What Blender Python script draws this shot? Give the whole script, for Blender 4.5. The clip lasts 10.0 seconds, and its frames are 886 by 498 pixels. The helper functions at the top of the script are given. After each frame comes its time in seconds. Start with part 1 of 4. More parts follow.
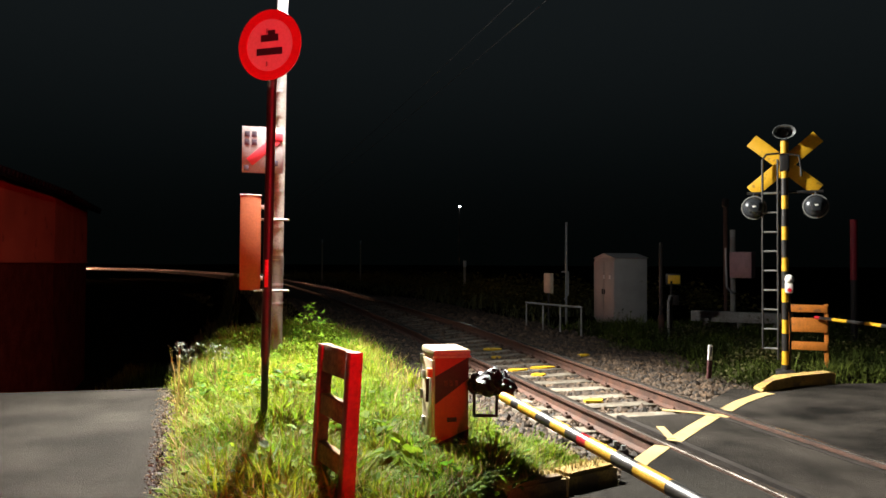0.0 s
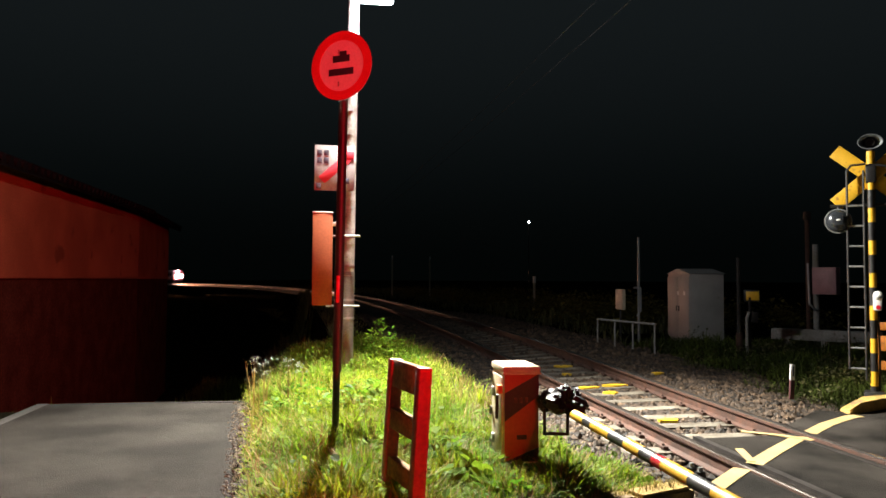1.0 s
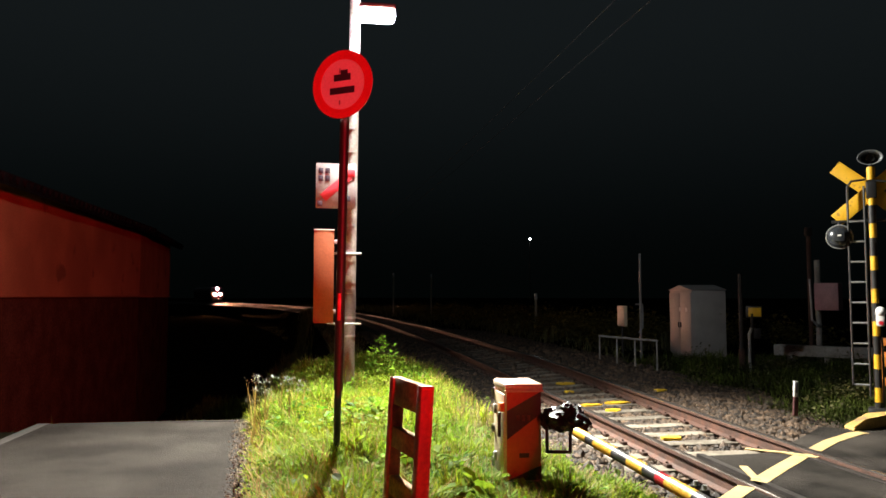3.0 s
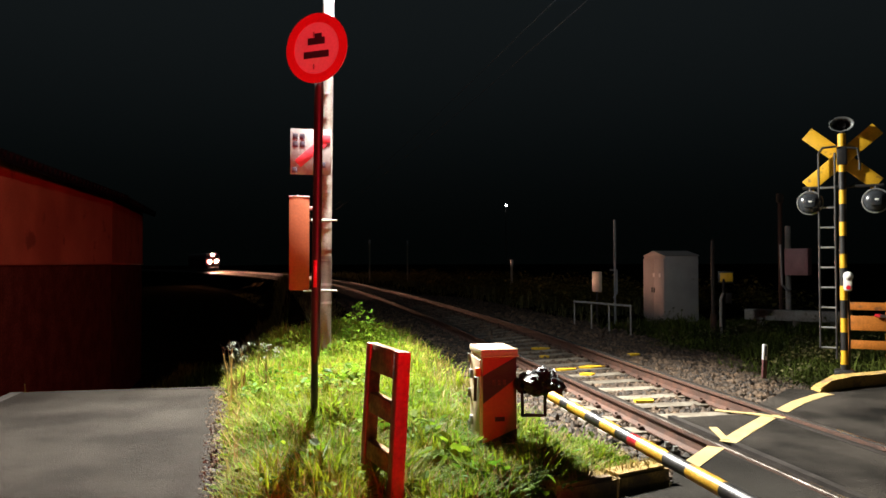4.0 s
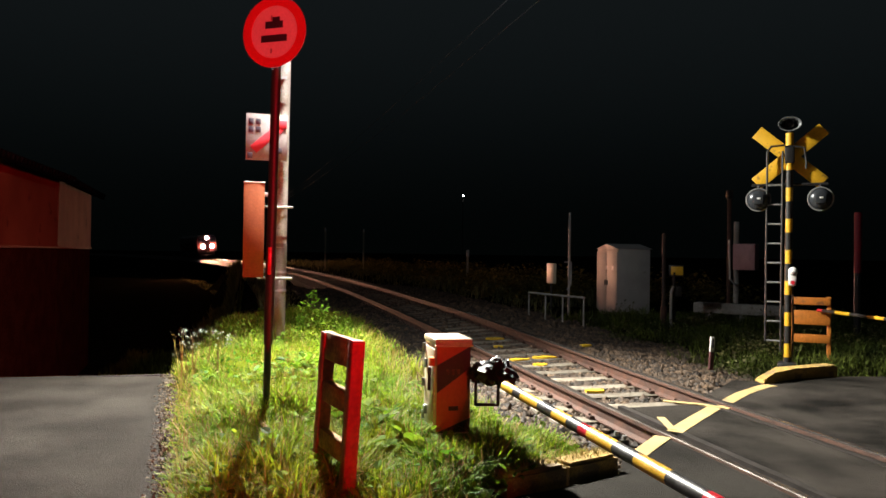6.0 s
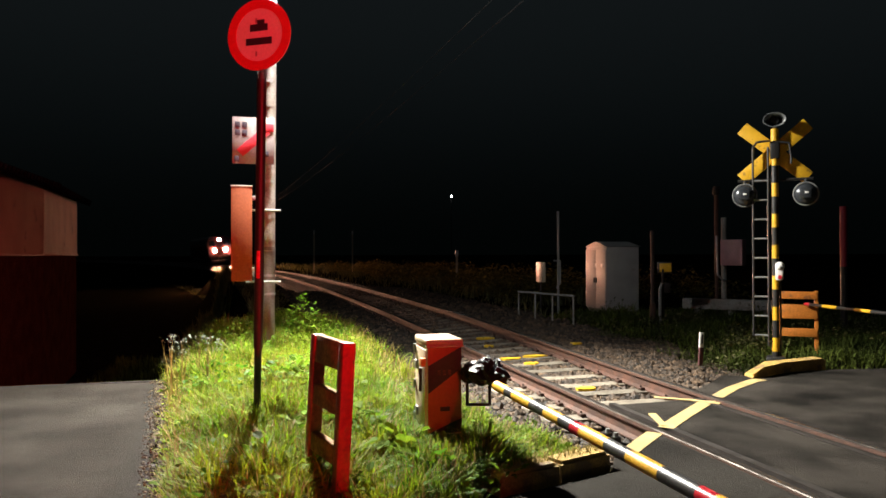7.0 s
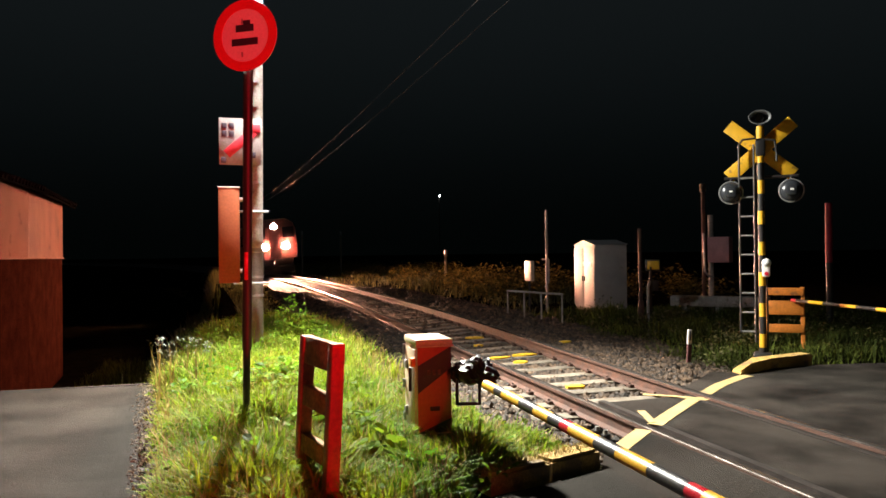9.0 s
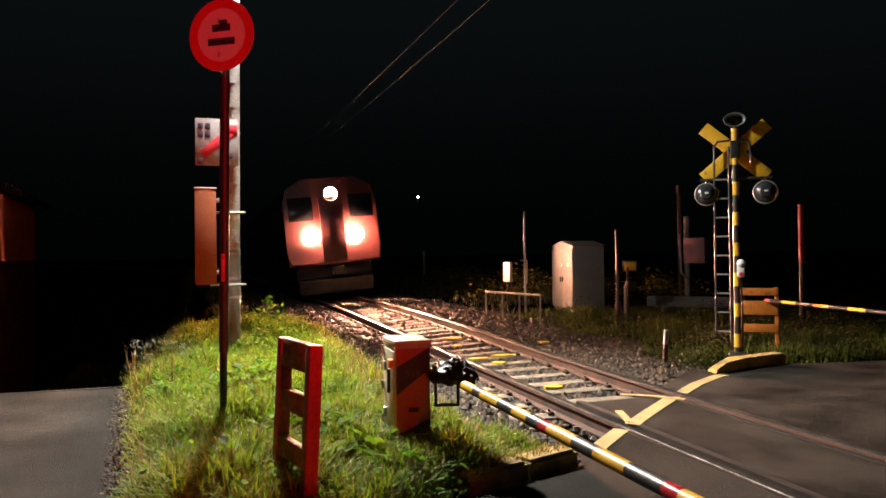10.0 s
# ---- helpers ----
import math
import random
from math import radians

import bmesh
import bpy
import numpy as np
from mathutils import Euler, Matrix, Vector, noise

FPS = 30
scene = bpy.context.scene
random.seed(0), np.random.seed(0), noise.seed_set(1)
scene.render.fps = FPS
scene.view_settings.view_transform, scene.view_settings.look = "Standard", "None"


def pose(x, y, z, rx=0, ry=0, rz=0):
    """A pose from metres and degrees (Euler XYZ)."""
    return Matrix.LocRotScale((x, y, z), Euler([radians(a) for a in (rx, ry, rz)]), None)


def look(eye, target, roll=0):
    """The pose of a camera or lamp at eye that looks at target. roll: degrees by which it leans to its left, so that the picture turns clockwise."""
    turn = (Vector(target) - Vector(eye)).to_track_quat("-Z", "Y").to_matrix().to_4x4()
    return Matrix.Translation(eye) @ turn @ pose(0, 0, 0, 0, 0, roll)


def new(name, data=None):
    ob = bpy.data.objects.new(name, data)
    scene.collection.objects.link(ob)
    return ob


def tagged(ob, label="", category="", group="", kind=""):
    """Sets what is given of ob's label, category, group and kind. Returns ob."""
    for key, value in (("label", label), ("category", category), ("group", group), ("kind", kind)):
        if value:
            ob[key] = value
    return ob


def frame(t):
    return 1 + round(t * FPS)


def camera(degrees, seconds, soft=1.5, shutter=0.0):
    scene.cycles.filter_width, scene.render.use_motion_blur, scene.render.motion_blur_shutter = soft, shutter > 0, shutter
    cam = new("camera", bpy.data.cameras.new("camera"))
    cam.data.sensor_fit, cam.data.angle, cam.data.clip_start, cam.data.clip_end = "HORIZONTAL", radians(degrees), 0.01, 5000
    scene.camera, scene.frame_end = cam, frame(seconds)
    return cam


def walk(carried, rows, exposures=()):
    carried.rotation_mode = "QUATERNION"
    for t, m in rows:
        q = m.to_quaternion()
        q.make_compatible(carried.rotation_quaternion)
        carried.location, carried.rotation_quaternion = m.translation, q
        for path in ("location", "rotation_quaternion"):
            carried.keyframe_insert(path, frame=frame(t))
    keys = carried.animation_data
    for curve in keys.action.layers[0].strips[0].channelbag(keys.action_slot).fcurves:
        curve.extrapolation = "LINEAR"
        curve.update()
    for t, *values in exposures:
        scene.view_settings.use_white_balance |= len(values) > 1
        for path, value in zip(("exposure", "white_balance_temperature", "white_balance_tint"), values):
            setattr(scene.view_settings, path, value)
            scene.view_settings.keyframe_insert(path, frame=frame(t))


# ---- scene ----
cam = camera(61.55, 10.0, soft=1.6)
EYE = (0.0, 0.0, 1.30)
ROWS = [(0, 1.216, -0.312, -13.47), (0.5, 1.607, -0.59, -9.952), (1, 2.402, -0.32, -8.154), (1.5, 3.318, -0.204, -7.087),
        (2, 4.157, -0.093, -6.358), (2.5, 4.388, -0.158, -7.121), (4, 1.153, 0.102, -9.87), (4.5, 0.699, 0.014, -11.015),
        (5, 0.417, -0.202, -11.752), (5.5, 0.278, -0.863, -12.521), (6, 0.376, -0.853, -13.238), (7.5, 0.403, 0.472, -14.377),
        (8, 0.299, 0.567, -14.611), (8.5, 0.315, 0.577, -14.738), (9, 0.4, 0.65, -14.95), (9.5, 0.447, 0.877, -15.52),
        (10, 0.464, 0.72, -16.609)]
walk(cam, [(t, pose(*EYE, 90 + p, r, w)) for t, p, r, w in ROWS],
     exposures=[(0, 0.15), (4.5, 0.05), (7.5, -0.1), (8.5, -0.1), (9.0, 0.0), (9.5, -0.35), (10, -0.9)])

# ---- night sky, street lamp, crossing lamp ----
world = bpy.data.worlds.new("night")
scene.world = world
world.use_nodes = True
# a dim night sky, darkest towards the horizon
wn, wl = world.node_tree.nodes, world.node_tree.links
where, split, fade = wn.new("ShaderNodeTexCoord"), wn.new("ShaderNodeSeparateXYZ"), wn.new("ShaderNodeValToRGB")
wl.new(where.outputs["Generated"], split.inputs["Vector"])
wl.new(split.outputs["Z"], fade.inputs["Fac"])
fade.color_ramp.interpolation = "EASE"
fade.color_ramp.elements[0].position, fade.color_ramp.elements[1].position = 0.0, 0.4
fade.color_ramp.elements[0].color, fade.color_ramp.elements[1].color = (0.05, 0.08, 0.075, 1), (0.5, 0.66, 0.72, 1)
wl.new(fade.outputs["Color"], wn["Background"].inputs["Color"])
wn["Background"].inputs["Strength"].default_value = 0.013

LAMP = (0.41, 9.15, 4.86)


def light(name, kind, place, energy, colour, size):
    data = bpy.data.lights.new(name, kind)
    data.energy, data.color = energy, colour
    data.shadow_soft_size = size
    ob = new(name, data)
    ob.location = place
    return ob


UNDER = (LAMP[0] - 0.02, LAMP[1], LAMP[2] - 0.18)
street_light = light("street_light", "SPOT", UNDER, 11400, (1.0, 0.965, 0.85), 0.13)
street_light.matrix_world = look(UNDER, (1.7, 3.4, 0.0))
street_light.data.spot_size, street_light.data.spot_blend = radians(143), 0.85
RED = (2.6, -4.5, 2.7)
red_light = light("crossing_light", "SPOT", (RED[0] - 0.12, RED[1] + 0.12, RED[2]), 6500, (1.0, 0.014, 0.03), 0.12)
red_light.matrix_world = look((RED[0] - 0.12, RED[1] + 0.14, RED[2]), (-4.6, 8.0, 3.4))
red_light.data.spot_size, red_light.data.spot_blend = radians(62), 1.0


# ---- materials ----
def material(name, colour, rough=0.6, metal=0.0, vary=0.25, scale=6.0, bump=0.15, grain=60.0, colour2=None, spot=None, coords="Object", island=0.0, rnd=0.0, spec=0.5, trans=0.0):
    """Two scales of variation: broad stains between two tones, and fine grain with relief."""
    m = bpy.data.materials.new(name)
    m.use_nodes = True
    nt = m.node_tree
    n, l = nt.nodes, nt.links
    b = n["Principled BSDF"]
    tc = n.new("ShaderNodeTexCoord")
    big = n.new("ShaderNodeTexNoise")
    big.inputs["Scale"].default_value, big.inputs["Detail"].default_value = scale, 5
    fine = n.new("ShaderNodeTexNoise")
    fine.inputs["Scale"].default_value, fine.inputs["Detail"].default_value = grain, 3
    for x in (big, fine):
        l.new(tc.outputs[coords], x.inputs["Vector"])
    ramp = n.new("ShaderNodeValToRGB")
    c2 = colour2 or tuple(c * (1 - vary) for c in colour)
    ramp.color_ramp.elements[0].position, ramp.color_ramp.elements[1].position = 0.36, 0.64
    ramp.color_ramp.elements[0].color, ramp.color_ramp.elements[1].color = (*c2, 1), (*colour, 1)
    l.new(big.outputs["Fac"], ramp.inputs["Fac"])
    mix = n.new("ShaderNodeMix")
    mix.data_type, mix.blend_type = "RGBA", "MULTIPLY"
    mix.inputs["Factor"].default_value = 1.0
    gr = n.new("ShaderNodeMapRange")
    gr.inputs["From Min"].default_value, gr.inputs["From Max"].default_value = 0.3, 0.7
    gr.inputs["To Min"].default_value, gr.inputs["To Max"].default_value = 1 - vary, 1 + vary * 0.5
    l.new(fine.outputs["Fac"], gr.inputs["Value"])
    l.new(ramp.outputs["Color"], mix.inputs["A"])
    l.new(gr.outputs["Result"], mix.inputs["B"])
    out = mix.outputs["Result"]
    if island or rnd:
        src = n.new("ShaderNodeNewGeometry") if island else n.new("ShaderNodeObjectInfo")
        ir = n.new("ShaderNodeMapRange")
        k = island or rnd
        ir.inputs["To Min"].default_value, ir.inputs["To Max"].default_value = 1 - k, 1 + k
        l.new(src.outputs["Random Per Island" if island else "Random"], ir.inputs["Value"])
        m2 = n.new("ShaderNodeMix")
        m2.data_type, m2.blend_type = "RGBA", "MULTIPLY"
        m2.inputs["Factor"].default_value = 1.0
        l.new(out, m2.inputs["A"])
        l.new(ir.outputs["Result"], m2.inputs["B"])
        out = m2.outputs["Result"]
    if spot:
        sp = n.new("ShaderNodeTexNoise")
        sp.inputs["Scale"].default_value, sp.inputs["Detail"].default_value = spot[1], 6
        l.new(tc.outputs[coords], sp.inputs["Vector"])
        cut = n.new("ShaderNodeMapRange")
        cut.inputs["From Min"].default_value, cut.inputs["From Max"].default_value = spot[2], spot[2] + 0.06
        l.new(sp.outputs["Fac"], cut.inputs["Value"])
        m3 = n.new("ShaderNodeMix")
        m3.data_type = "RGBA"
        l.new(cut.outputs["Result"], m3.inputs["Factor"])
        l.new(out, m3.inputs["A"])
        m3.inputs["B"].default_value = (*spot[0], 1)
        out = m3.outputs["Result"]
    l.new(out, b.inputs["Base Color"])
    rr = n.new("ShaderNodeMapRange")
    rr.inputs["To Min"].default_value, rr.inputs["To Max"].default_value = max(0.03, rough - 0.12), min(1, rough + 0.12)
    l.new(big.outputs["Fac"], rr.inputs["Value"])
    l.new(rr.outputs["Result"], b.inputs["Roughness"])
    b.inputs["Metallic"].default_value = metal
    b.inputs["Specular IOR Level"].default_value = spec
    if trans:
        tl = n.new("ShaderNodeBsdfTranslucent")
        l.new(out, tl.inputs["Color"])
        ms = n.new("ShaderNodeMixShader")
        ms.inputs["Fac"].default_value = trans
        l.new(b.outputs["BSDF"], ms.inputs[1])
        l.new(tl.outputs["BSDF"], ms.inputs[2])
        l.new(ms.outputs["Shader"], n["Material Output"].inputs["Surface"])
    if bump:
        bp = n.new("ShaderNodeBump")
        bp.inputs["Strength"].default_value, bp.inputs["Distance"].default_value = bump, 0.02
        l.new(fine.outputs["Fac"], bp.inputs["Height"])
        l.new(bp.outputs["Normal"], b.inputs["Normal"])
    return m


def glow(name, colour, strength):
    m = bpy.data.materials.new(name)
    m.use_nodes = True
    b = m.node_tree.nodes["Principled BSDF"]
    b.inputs["Base Color"].default_value = (*colour, 1)
    b.inputs["Emission Color"].default_value = (*colour, 1)
    b.inputs["Emission Strength"].default_value = strength
    return m


M_ASPHALT = material("asphalt", (0.054, 0.047, 0.041), 0.8, vary=0.5, scale=1.5, grain=170, bump=0.7, colour2=(0.010, 0.009, 0.008), spec=0.05)
M_OLD_ASPHALT = material("worn_asphalt", (0.045, 0.041, 0.036), 0.9, vary=0.5, scale=1.2, grain=150, bump=0.8, colour2=(0.019, 0.017, 0.015), spec=0.06)
M_SOIL = material("soil", (0.016, 0.013, 0.008), 1.0, vary=0.5, scale=2.5, grain=40, bump=0.8, colour2=(0.007, 0.007, 0.004), spec=0.0)
M_BALLAST = material("ballast_bed", (0.034, 0.024, 0.016), 0.95, vary=0.6, scale=9, grain=45, bump=1.0, colour2=(0.014, 0.010, 0.007))
M_STONE = material("ballast_stone", (0.09, 0.057, 0.034), 0.8, vary=0.4, scale=5, grain=50, bump=0.4, colour2=(0.036, 0.023, 0.015), island=0.85)
M_TIE = material("sleeper_concrete", (0.19, 0.165, 0.13), 0.85, vary=0.35, scale=5, grain=60, bump=0.4, colour2=(0.10, 0.08, 0.058), rnd=0.3)
M_RUST = material("rail_rust", (0.09, 0.037, 0.022), 0.75, vary=0.4, scale=7, grain=70, bump=0.4, colour2=(0.045, 0.019, 0.012))
M_RAILTOP = material("rail_head_steel", (0.36, 0.31, 0.28), 0.2, metal=0.9, vary=0.2, scale=4, grain=80, bump=0.05)
M_DARKIRON = material("dark_iron", (0.05, 0.042, 0.038), 0.6, metal=0.5, vary=0.4, scale=8, grain=60)
M_GRASS = material("grass_blade", (0.205, 0.255, 0.010), 0.65, vary=0.25, scale=1.6, grain=20, bump=0, colour2=(0.105, 0.20, 0.010), island=0.5, spec=0.15, trans=0.5)
M_DRY = material("dry_grass", (0.31, 0.24, 0.07), 0.7, vary=0.3, scale=1.5, grain=20, bump=0, colour2=(0.24, 0.175, 0.06), island=0.4, spec=0.15, trans=0.25)
M_FARGRASS = material("far_grass", (0.095, 0.12, 0.02), 0.8, vary=0.3, scale=0.8, grain=20, bump=0, colour2=(0.022, 0.035, 0.009), island=0.6, spec=0.1, trans=0.2)
M_LEAF = material("weed_leaf", (0.17, 0.25, 0.014), 0.62, vary=0.25, scale=2, grain=25, bump=0.1, colour2=(0.06, 0.15, 0.010), island=0.6, spec=0.1, trans=0.4)
M_FARWEED = material("rough_weeds", (0.13, 0.12, 0.035), 0.8, vary=0.35, scale=0.6, grain=15, bump=0, colour2=(0.07, 0.075, 0.025), island=0.5, trans=0.2)
M_LITTER = material("leaf_litter", (0.09, 0.065, 0.035), 0.8, vary=0.3, island=0.6, bump=0)
M_BUSH = material("tawny_bush", (0.2, 0.15, 0.04), 0.8, vary=0.35, scale=0.6, grain=15, bump=0, colour2=(0.09, 0.085, 0.025), island=0.6, spec=0.05, trans=0.25)
M_FLOWER = material("weed_flower", (0.11, 0.125, 0.075), 0.7, vary=0.15, island=0.2, bump=0)
M_YELLOW = material("yellow_paint", (0.78, 0.43, 0.02), 0.45, vary=0.15, scale=9, grain=80, bump=0.08, spot=((0.35, 0.19, 0.03), 11, 0.66))
M_LINE = material("road_marking", (0.5, 0.36, 0.15), 0.7, vary=0.25, scale=5, grain=130, bump=0.3, spot=((0.25, 0.2, 0.13), 6, 0.62))
M_KERB = material("worn_yellow_kerb", (0.56, 0.36, 0.1), 0.8, vary=0.35, scale=6, grain=70, bump=0.5, spot=((0.22, 0.15, 0.08), 5, 0.53))
M_BLACK = material("black_paint", (0.022, 0.021, 0.022), 0.42, vary=0.3, scale=8, grain=60, bump=0.08)
M_FENCE = material("red_barrier_paint", (0.42, 0.06, 0.03), 0.6, vary=0.3, scale=5, grain=45, bump=0.25, colour2=(0.27, 0.05, 0.025), spot=((0.2, 0.09, 0.045), 9, 0.6))
M_FENCEWOOD = material("bare_barrier_timber", (0.42, 0.2, 0.085), 0.8, vary=0.4, scale=6, grain=40, bump=0.4, colour2=(0.2, 0.1, 0.045), spec=0.2)
M_BLUE = material("blue_plastic", (0.12, 0.4, 0.6), 0.4, vary=0.2)
M_BLACKBAG = material("black_sheet", (0.016, 0.018, 0.023), 0.5, vary=0.3, scale=8, grain=30, bump=0.5, spec=0.35)
M_REDREF = material("red_reflector", (0.55, 0.015, 0.03), 0.3, vary=0.15, scale=8, grain=60, bump=0.05)
M_ORANGE = material("orange_paint", (0.72, 0.235, 0.035), 0.5, vary=0.2, scale=7, grain=60, bump=0.1, spot=((0.32, 0.12, 0.04), 8, 0.64))
M_BOARD = material("orange_cover", (0.46, 0.085, 0.036), 0.6, vary=0.12, scale=3, grain=40, bump=0.05)
M_CREAM = material("cream_enamel", (0.6, 0.48, 0.34), 0.45, vary=0.15, scale=6, grain=60, bump=0.08, spot=((0.4, 0.27, 0.15), 7, 0.68))
M_CONCRETE = material("pole_concrete", (0.38, 0.36, 0.33), 0.85, vary=0.3, scale=4, grain=50, bump=0.4, colour2=(0.25, 0.22, 0.19), spot=((0.16, 0.13, 0.1), 7, 0.63))
M_GREY = material("grey_steel", (0.36, 0.36, 0.36), 0.45, metal=0.5, vary=0.2, scale=6, grain=60, bump=0.1)
M_BROWN = material("brown_post_paint", (0.02, 0.015, 0.015), 0.5, vary=0.3, scale=7, grain=60, bump=0.15)
M_PLATE = material("sign_plate", (0.32, 0.29, 0.29), 0.6, vary=0.15, scale=4, grain=60, bump=0.04, spec=0.2)
M_WHITE = material("white_enamel", (0.74, 0.73, 0.72), 0.45, vary=0.1, scale=4, grain=60, bump=0.04)
M_SIGNRED = material("sign_red", (0.62, 0.03, 0.05), 0.45, vary=0.1, scale=6, grain=60, bump=0.04)
M_SIGNDARK = material("sign_dark", (0.03, 0.03, 0.05), 0.5, vary=0.2, scale=6, grain=60, bump=0.04)
M_CABINET = material("cabinet_paint", (0.36, 0.34, 0.325), 0.5, vary=0.15, scale=3, grain=60, bump=0.08, spot=((0.22, 0.19, 0.16), 4, 0.66))
M_WALL = material("wall_plaster", (0.44, 0.13, 0.06), 0.9, vary=0.25, scale=0.8, grain=40, bump=0.3, colour2=(0.31, 0.085, 0.038), spec=0.08, spot=((0.2, 0.055, 0.026), 1.3, 0.62))
M_WAINSCOT = material("wall_boards", (0.10, 0.03, 0.018), 1.0, spec=0.0, vary=0.35, scale=2, grain=30, bump=0.4)
M_TILE = material("roof_tile", (0.012, 0.011, 0.011), 0.9, spec=0.0, vary=0.3, scale=6, grain=50, bump=0.15, rnd=0.25)
M_TRAIN = material("train_paint", (0.055, 0.012, 0.012), 0.35, vary=0.12, scale=1.5, grain=40, bump=0.03)
M_TRAINDARK = material("train_underframe", (0.04, 0.038, 0.036), 0.7, vary=0.3, scale=4, grain=40)
M_GLASS = material("dark_window_glass", (0.015, 0.017, 0.02), 0.08, vary=0.1, scale=2, grain=20, bump=0)
M_HEAD = glow("headlamp", (1.0, 0.46, 0.27), 29000.0)
M_LED = glow("street_lamp_diffuser", (0.93, 0.98, 1.0), 500.0)
M_LAMPBACK = material("lamp_back_enamel", (0.045, 0.05, 0.058), 0.22, metal=0.3, vary=0.15, bump=0.02)
M_FADED = material("faded_lettering", (0.11, 0.05, 0.045), 0.6, vary=0.5, scale=20, grain=90)
M_WIRE = material("wire_sheath", (0.10, 0.09, 0.085), 0.9, vary=0.2, spec=0.05)
M_HORN = material("horn_grey", (0.16, 0.17, 0.18), 0.5, metal=0.2, vary=0.2, scale=8, grain=60, bump=0.05)
M_STAKE = material("faded_red_stake", (0.12, 0.04, 0.042), 0.7, vary=0.3, scale=9, grain=60, bump=0.1)
M_DULLRED = material("dull_red_paint", (0.3, 0.012, 0.03), 0.6, vary=0.3, scale=5, grain=50, bump=0.1)
# pale case paint, with the crossing lamp's red put into the colour
M_PINK = material("pale_paint_red_tint", (0.55, 0.27, 0.28), 0.55, vary=0.2, scale=5, grain=60, bump=0.06)
M_FARGLOW = glow("distant_lamp_glow", (0.95, 0.98, 1.0), 45.0)


# ---- mesh helpers ----
def box(bm, size, m=None, bevel=0.0):
    g = bmesh.ops.create_cube(bm, size=1, matrix=(m or Matrix()) @ Matrix.Diagonal((*size, 1)))
    if bevel:
        es = {e for v in g["verts"] for e in v.link_edges}
        bmesh.ops.bevel(bm, geom=list(es), offset=bevel, segments=2, affect="EDGES", profile=0.5)
    return bm


def cyl(bm, r1, r2, h, m=None, seg=16):
    bmesh.ops.create_cone(bm, cap_ends=True, segments=seg, radius1=r1, radius2=r2, depth=h, matrix=(m or Matrix()) @ Matrix.Translation((0, 0, h / 2)))
    return bm


def rod(bm, a, b, r, seg=8, r2=None):
    a, b = Vector(a), Vector(b)
    m = Matrix.Translation(a) @ (b - a).to_track_quat("Z", "Y").to_matrix().to_4x4()
    return cyl(bm, r, r if r2 is None else r2, (b - a).length, m, seg)


def pipe(bm, pts, r, seg=8):
    for a, b in zip(pts, pts[1:]):
        rod(bm, a, b, r, seg)
    for p in pts[1:-1]:
        bmesh.ops.create_icosphere(bm, subdivisions=1, radius=r, matrix=Matrix.Translation(p))
    return bm


def cable(bm, pts, r, seg=6):
    """One unbroken thin tube along points that run mainly along y."""
    rings = [[bm.verts.new(Vector(p) + Vector((r * math.cos(2 * math.pi * k / seg), 0, r * math.sin(2 * math.pi * k / seg)))) for k in range(seg)] for p in pts]
    for a, b in zip(rings, rings[1:]):
        for i in range(seg):
            j = (i + 1) % seg
            bm.faces.new((a[i], a[j], b[j], b[i]))
    bm.faces.new(rings[0])
    bm.faces.new(rings[-1][::-1])
    return bm


def prism(bm, outline, z0, z1):
    """An upright slab over an outline given anticlockwise."""
    lo = [bm.verts.new((x, y, z0)) for x, y in outline]
    hi = [bm.verts.new((x, y, z1)) for x, y in outline]
    bm.faces.new(hi)
    bm.faces.new(lo[::-1])
    for i in range(len(lo)):
        j = (i + 1) % len(lo)
        bm.faces.new((lo[i], lo[j], hi[j], hi[i]))
    return bm


def mesh_of(name, bm, mat, smooth=0):
    me = bpy.data.meshes.new(name)
    bmesh.ops.recalc_face_normals(bm, faces=bm.faces)
    bm.to_mesh(me)
    bm.free()
    me.materials.append(mat)
    if smooth:
        me.shade_smooth()
        me.set_sharp_from_angle(angle=radians(smooth))
    return me


def part(name, bm, mat, parent, label="", smooth=28):
    ob = new(name, mesh_of(name, bm, mat, smooth))
    ob.parent = parent
    return tagged(ob, label)


def thing(name, m, label, category, group="", kind=""):
    ob = new(name)
    ob.empty_display_size = 0.1
    ob.matrix_world = m
    return tagged(ob, label, category, group, kind)


def solo(name, bm, mat, label, category="", kind="", smooth=28):
    return tagged(new(name, mesh_of(name, bm, mat, smooth)), label, category, "", kind)


def from_arrays(name, verts, faces, mat):
    me = bpy.data.meshes.new(name)
    me.from_pydata(np.asarray(verts).tolist(), [], np.asarray(faces).tolist())
    me.materials.append(mat)
    return me


B = bmesh.new

# ---- plan: the track runs along y, bends left beyond y = 13 with a radius of 450 m ----
GAUGE_HALF = 0.565
TRACK_X, BEND, RADIUS = 3.455, 13.0, 450.0


def track(s):
    """Place and heading (radians, left positive) at s metres along the track."""
    if s <= BEND:
        return TRACK_X, s, 0.0
    a = (s - BEND) / RADIUS
    return TRACK_X - RADIUS * (1 - math.cos(a)), BEND + RADIUS * math.sin(a), a


def cant(s):
    """How far the outer rail lies above the inner one where the track bends."""
    t = min(1.0, max(0.0, (s - 5.0) / 11.0))
    return 0.10 * t * t * (3 - 2 * t)


def lift(s, across):
    """The height that the cant adds at a sideways offset from the track's middle."""
    return cant(s) * (min(1.35, max(-GAUGE_HALF, across)) + GAUGE_HALF) / (2 * GAUGE_HALF)


def track_x(y):
    return TRACK_X - (RADIUS - math.sqrt(RADIUS ** 2 - min(max(0.0, y - BEND), 400) ** 2))


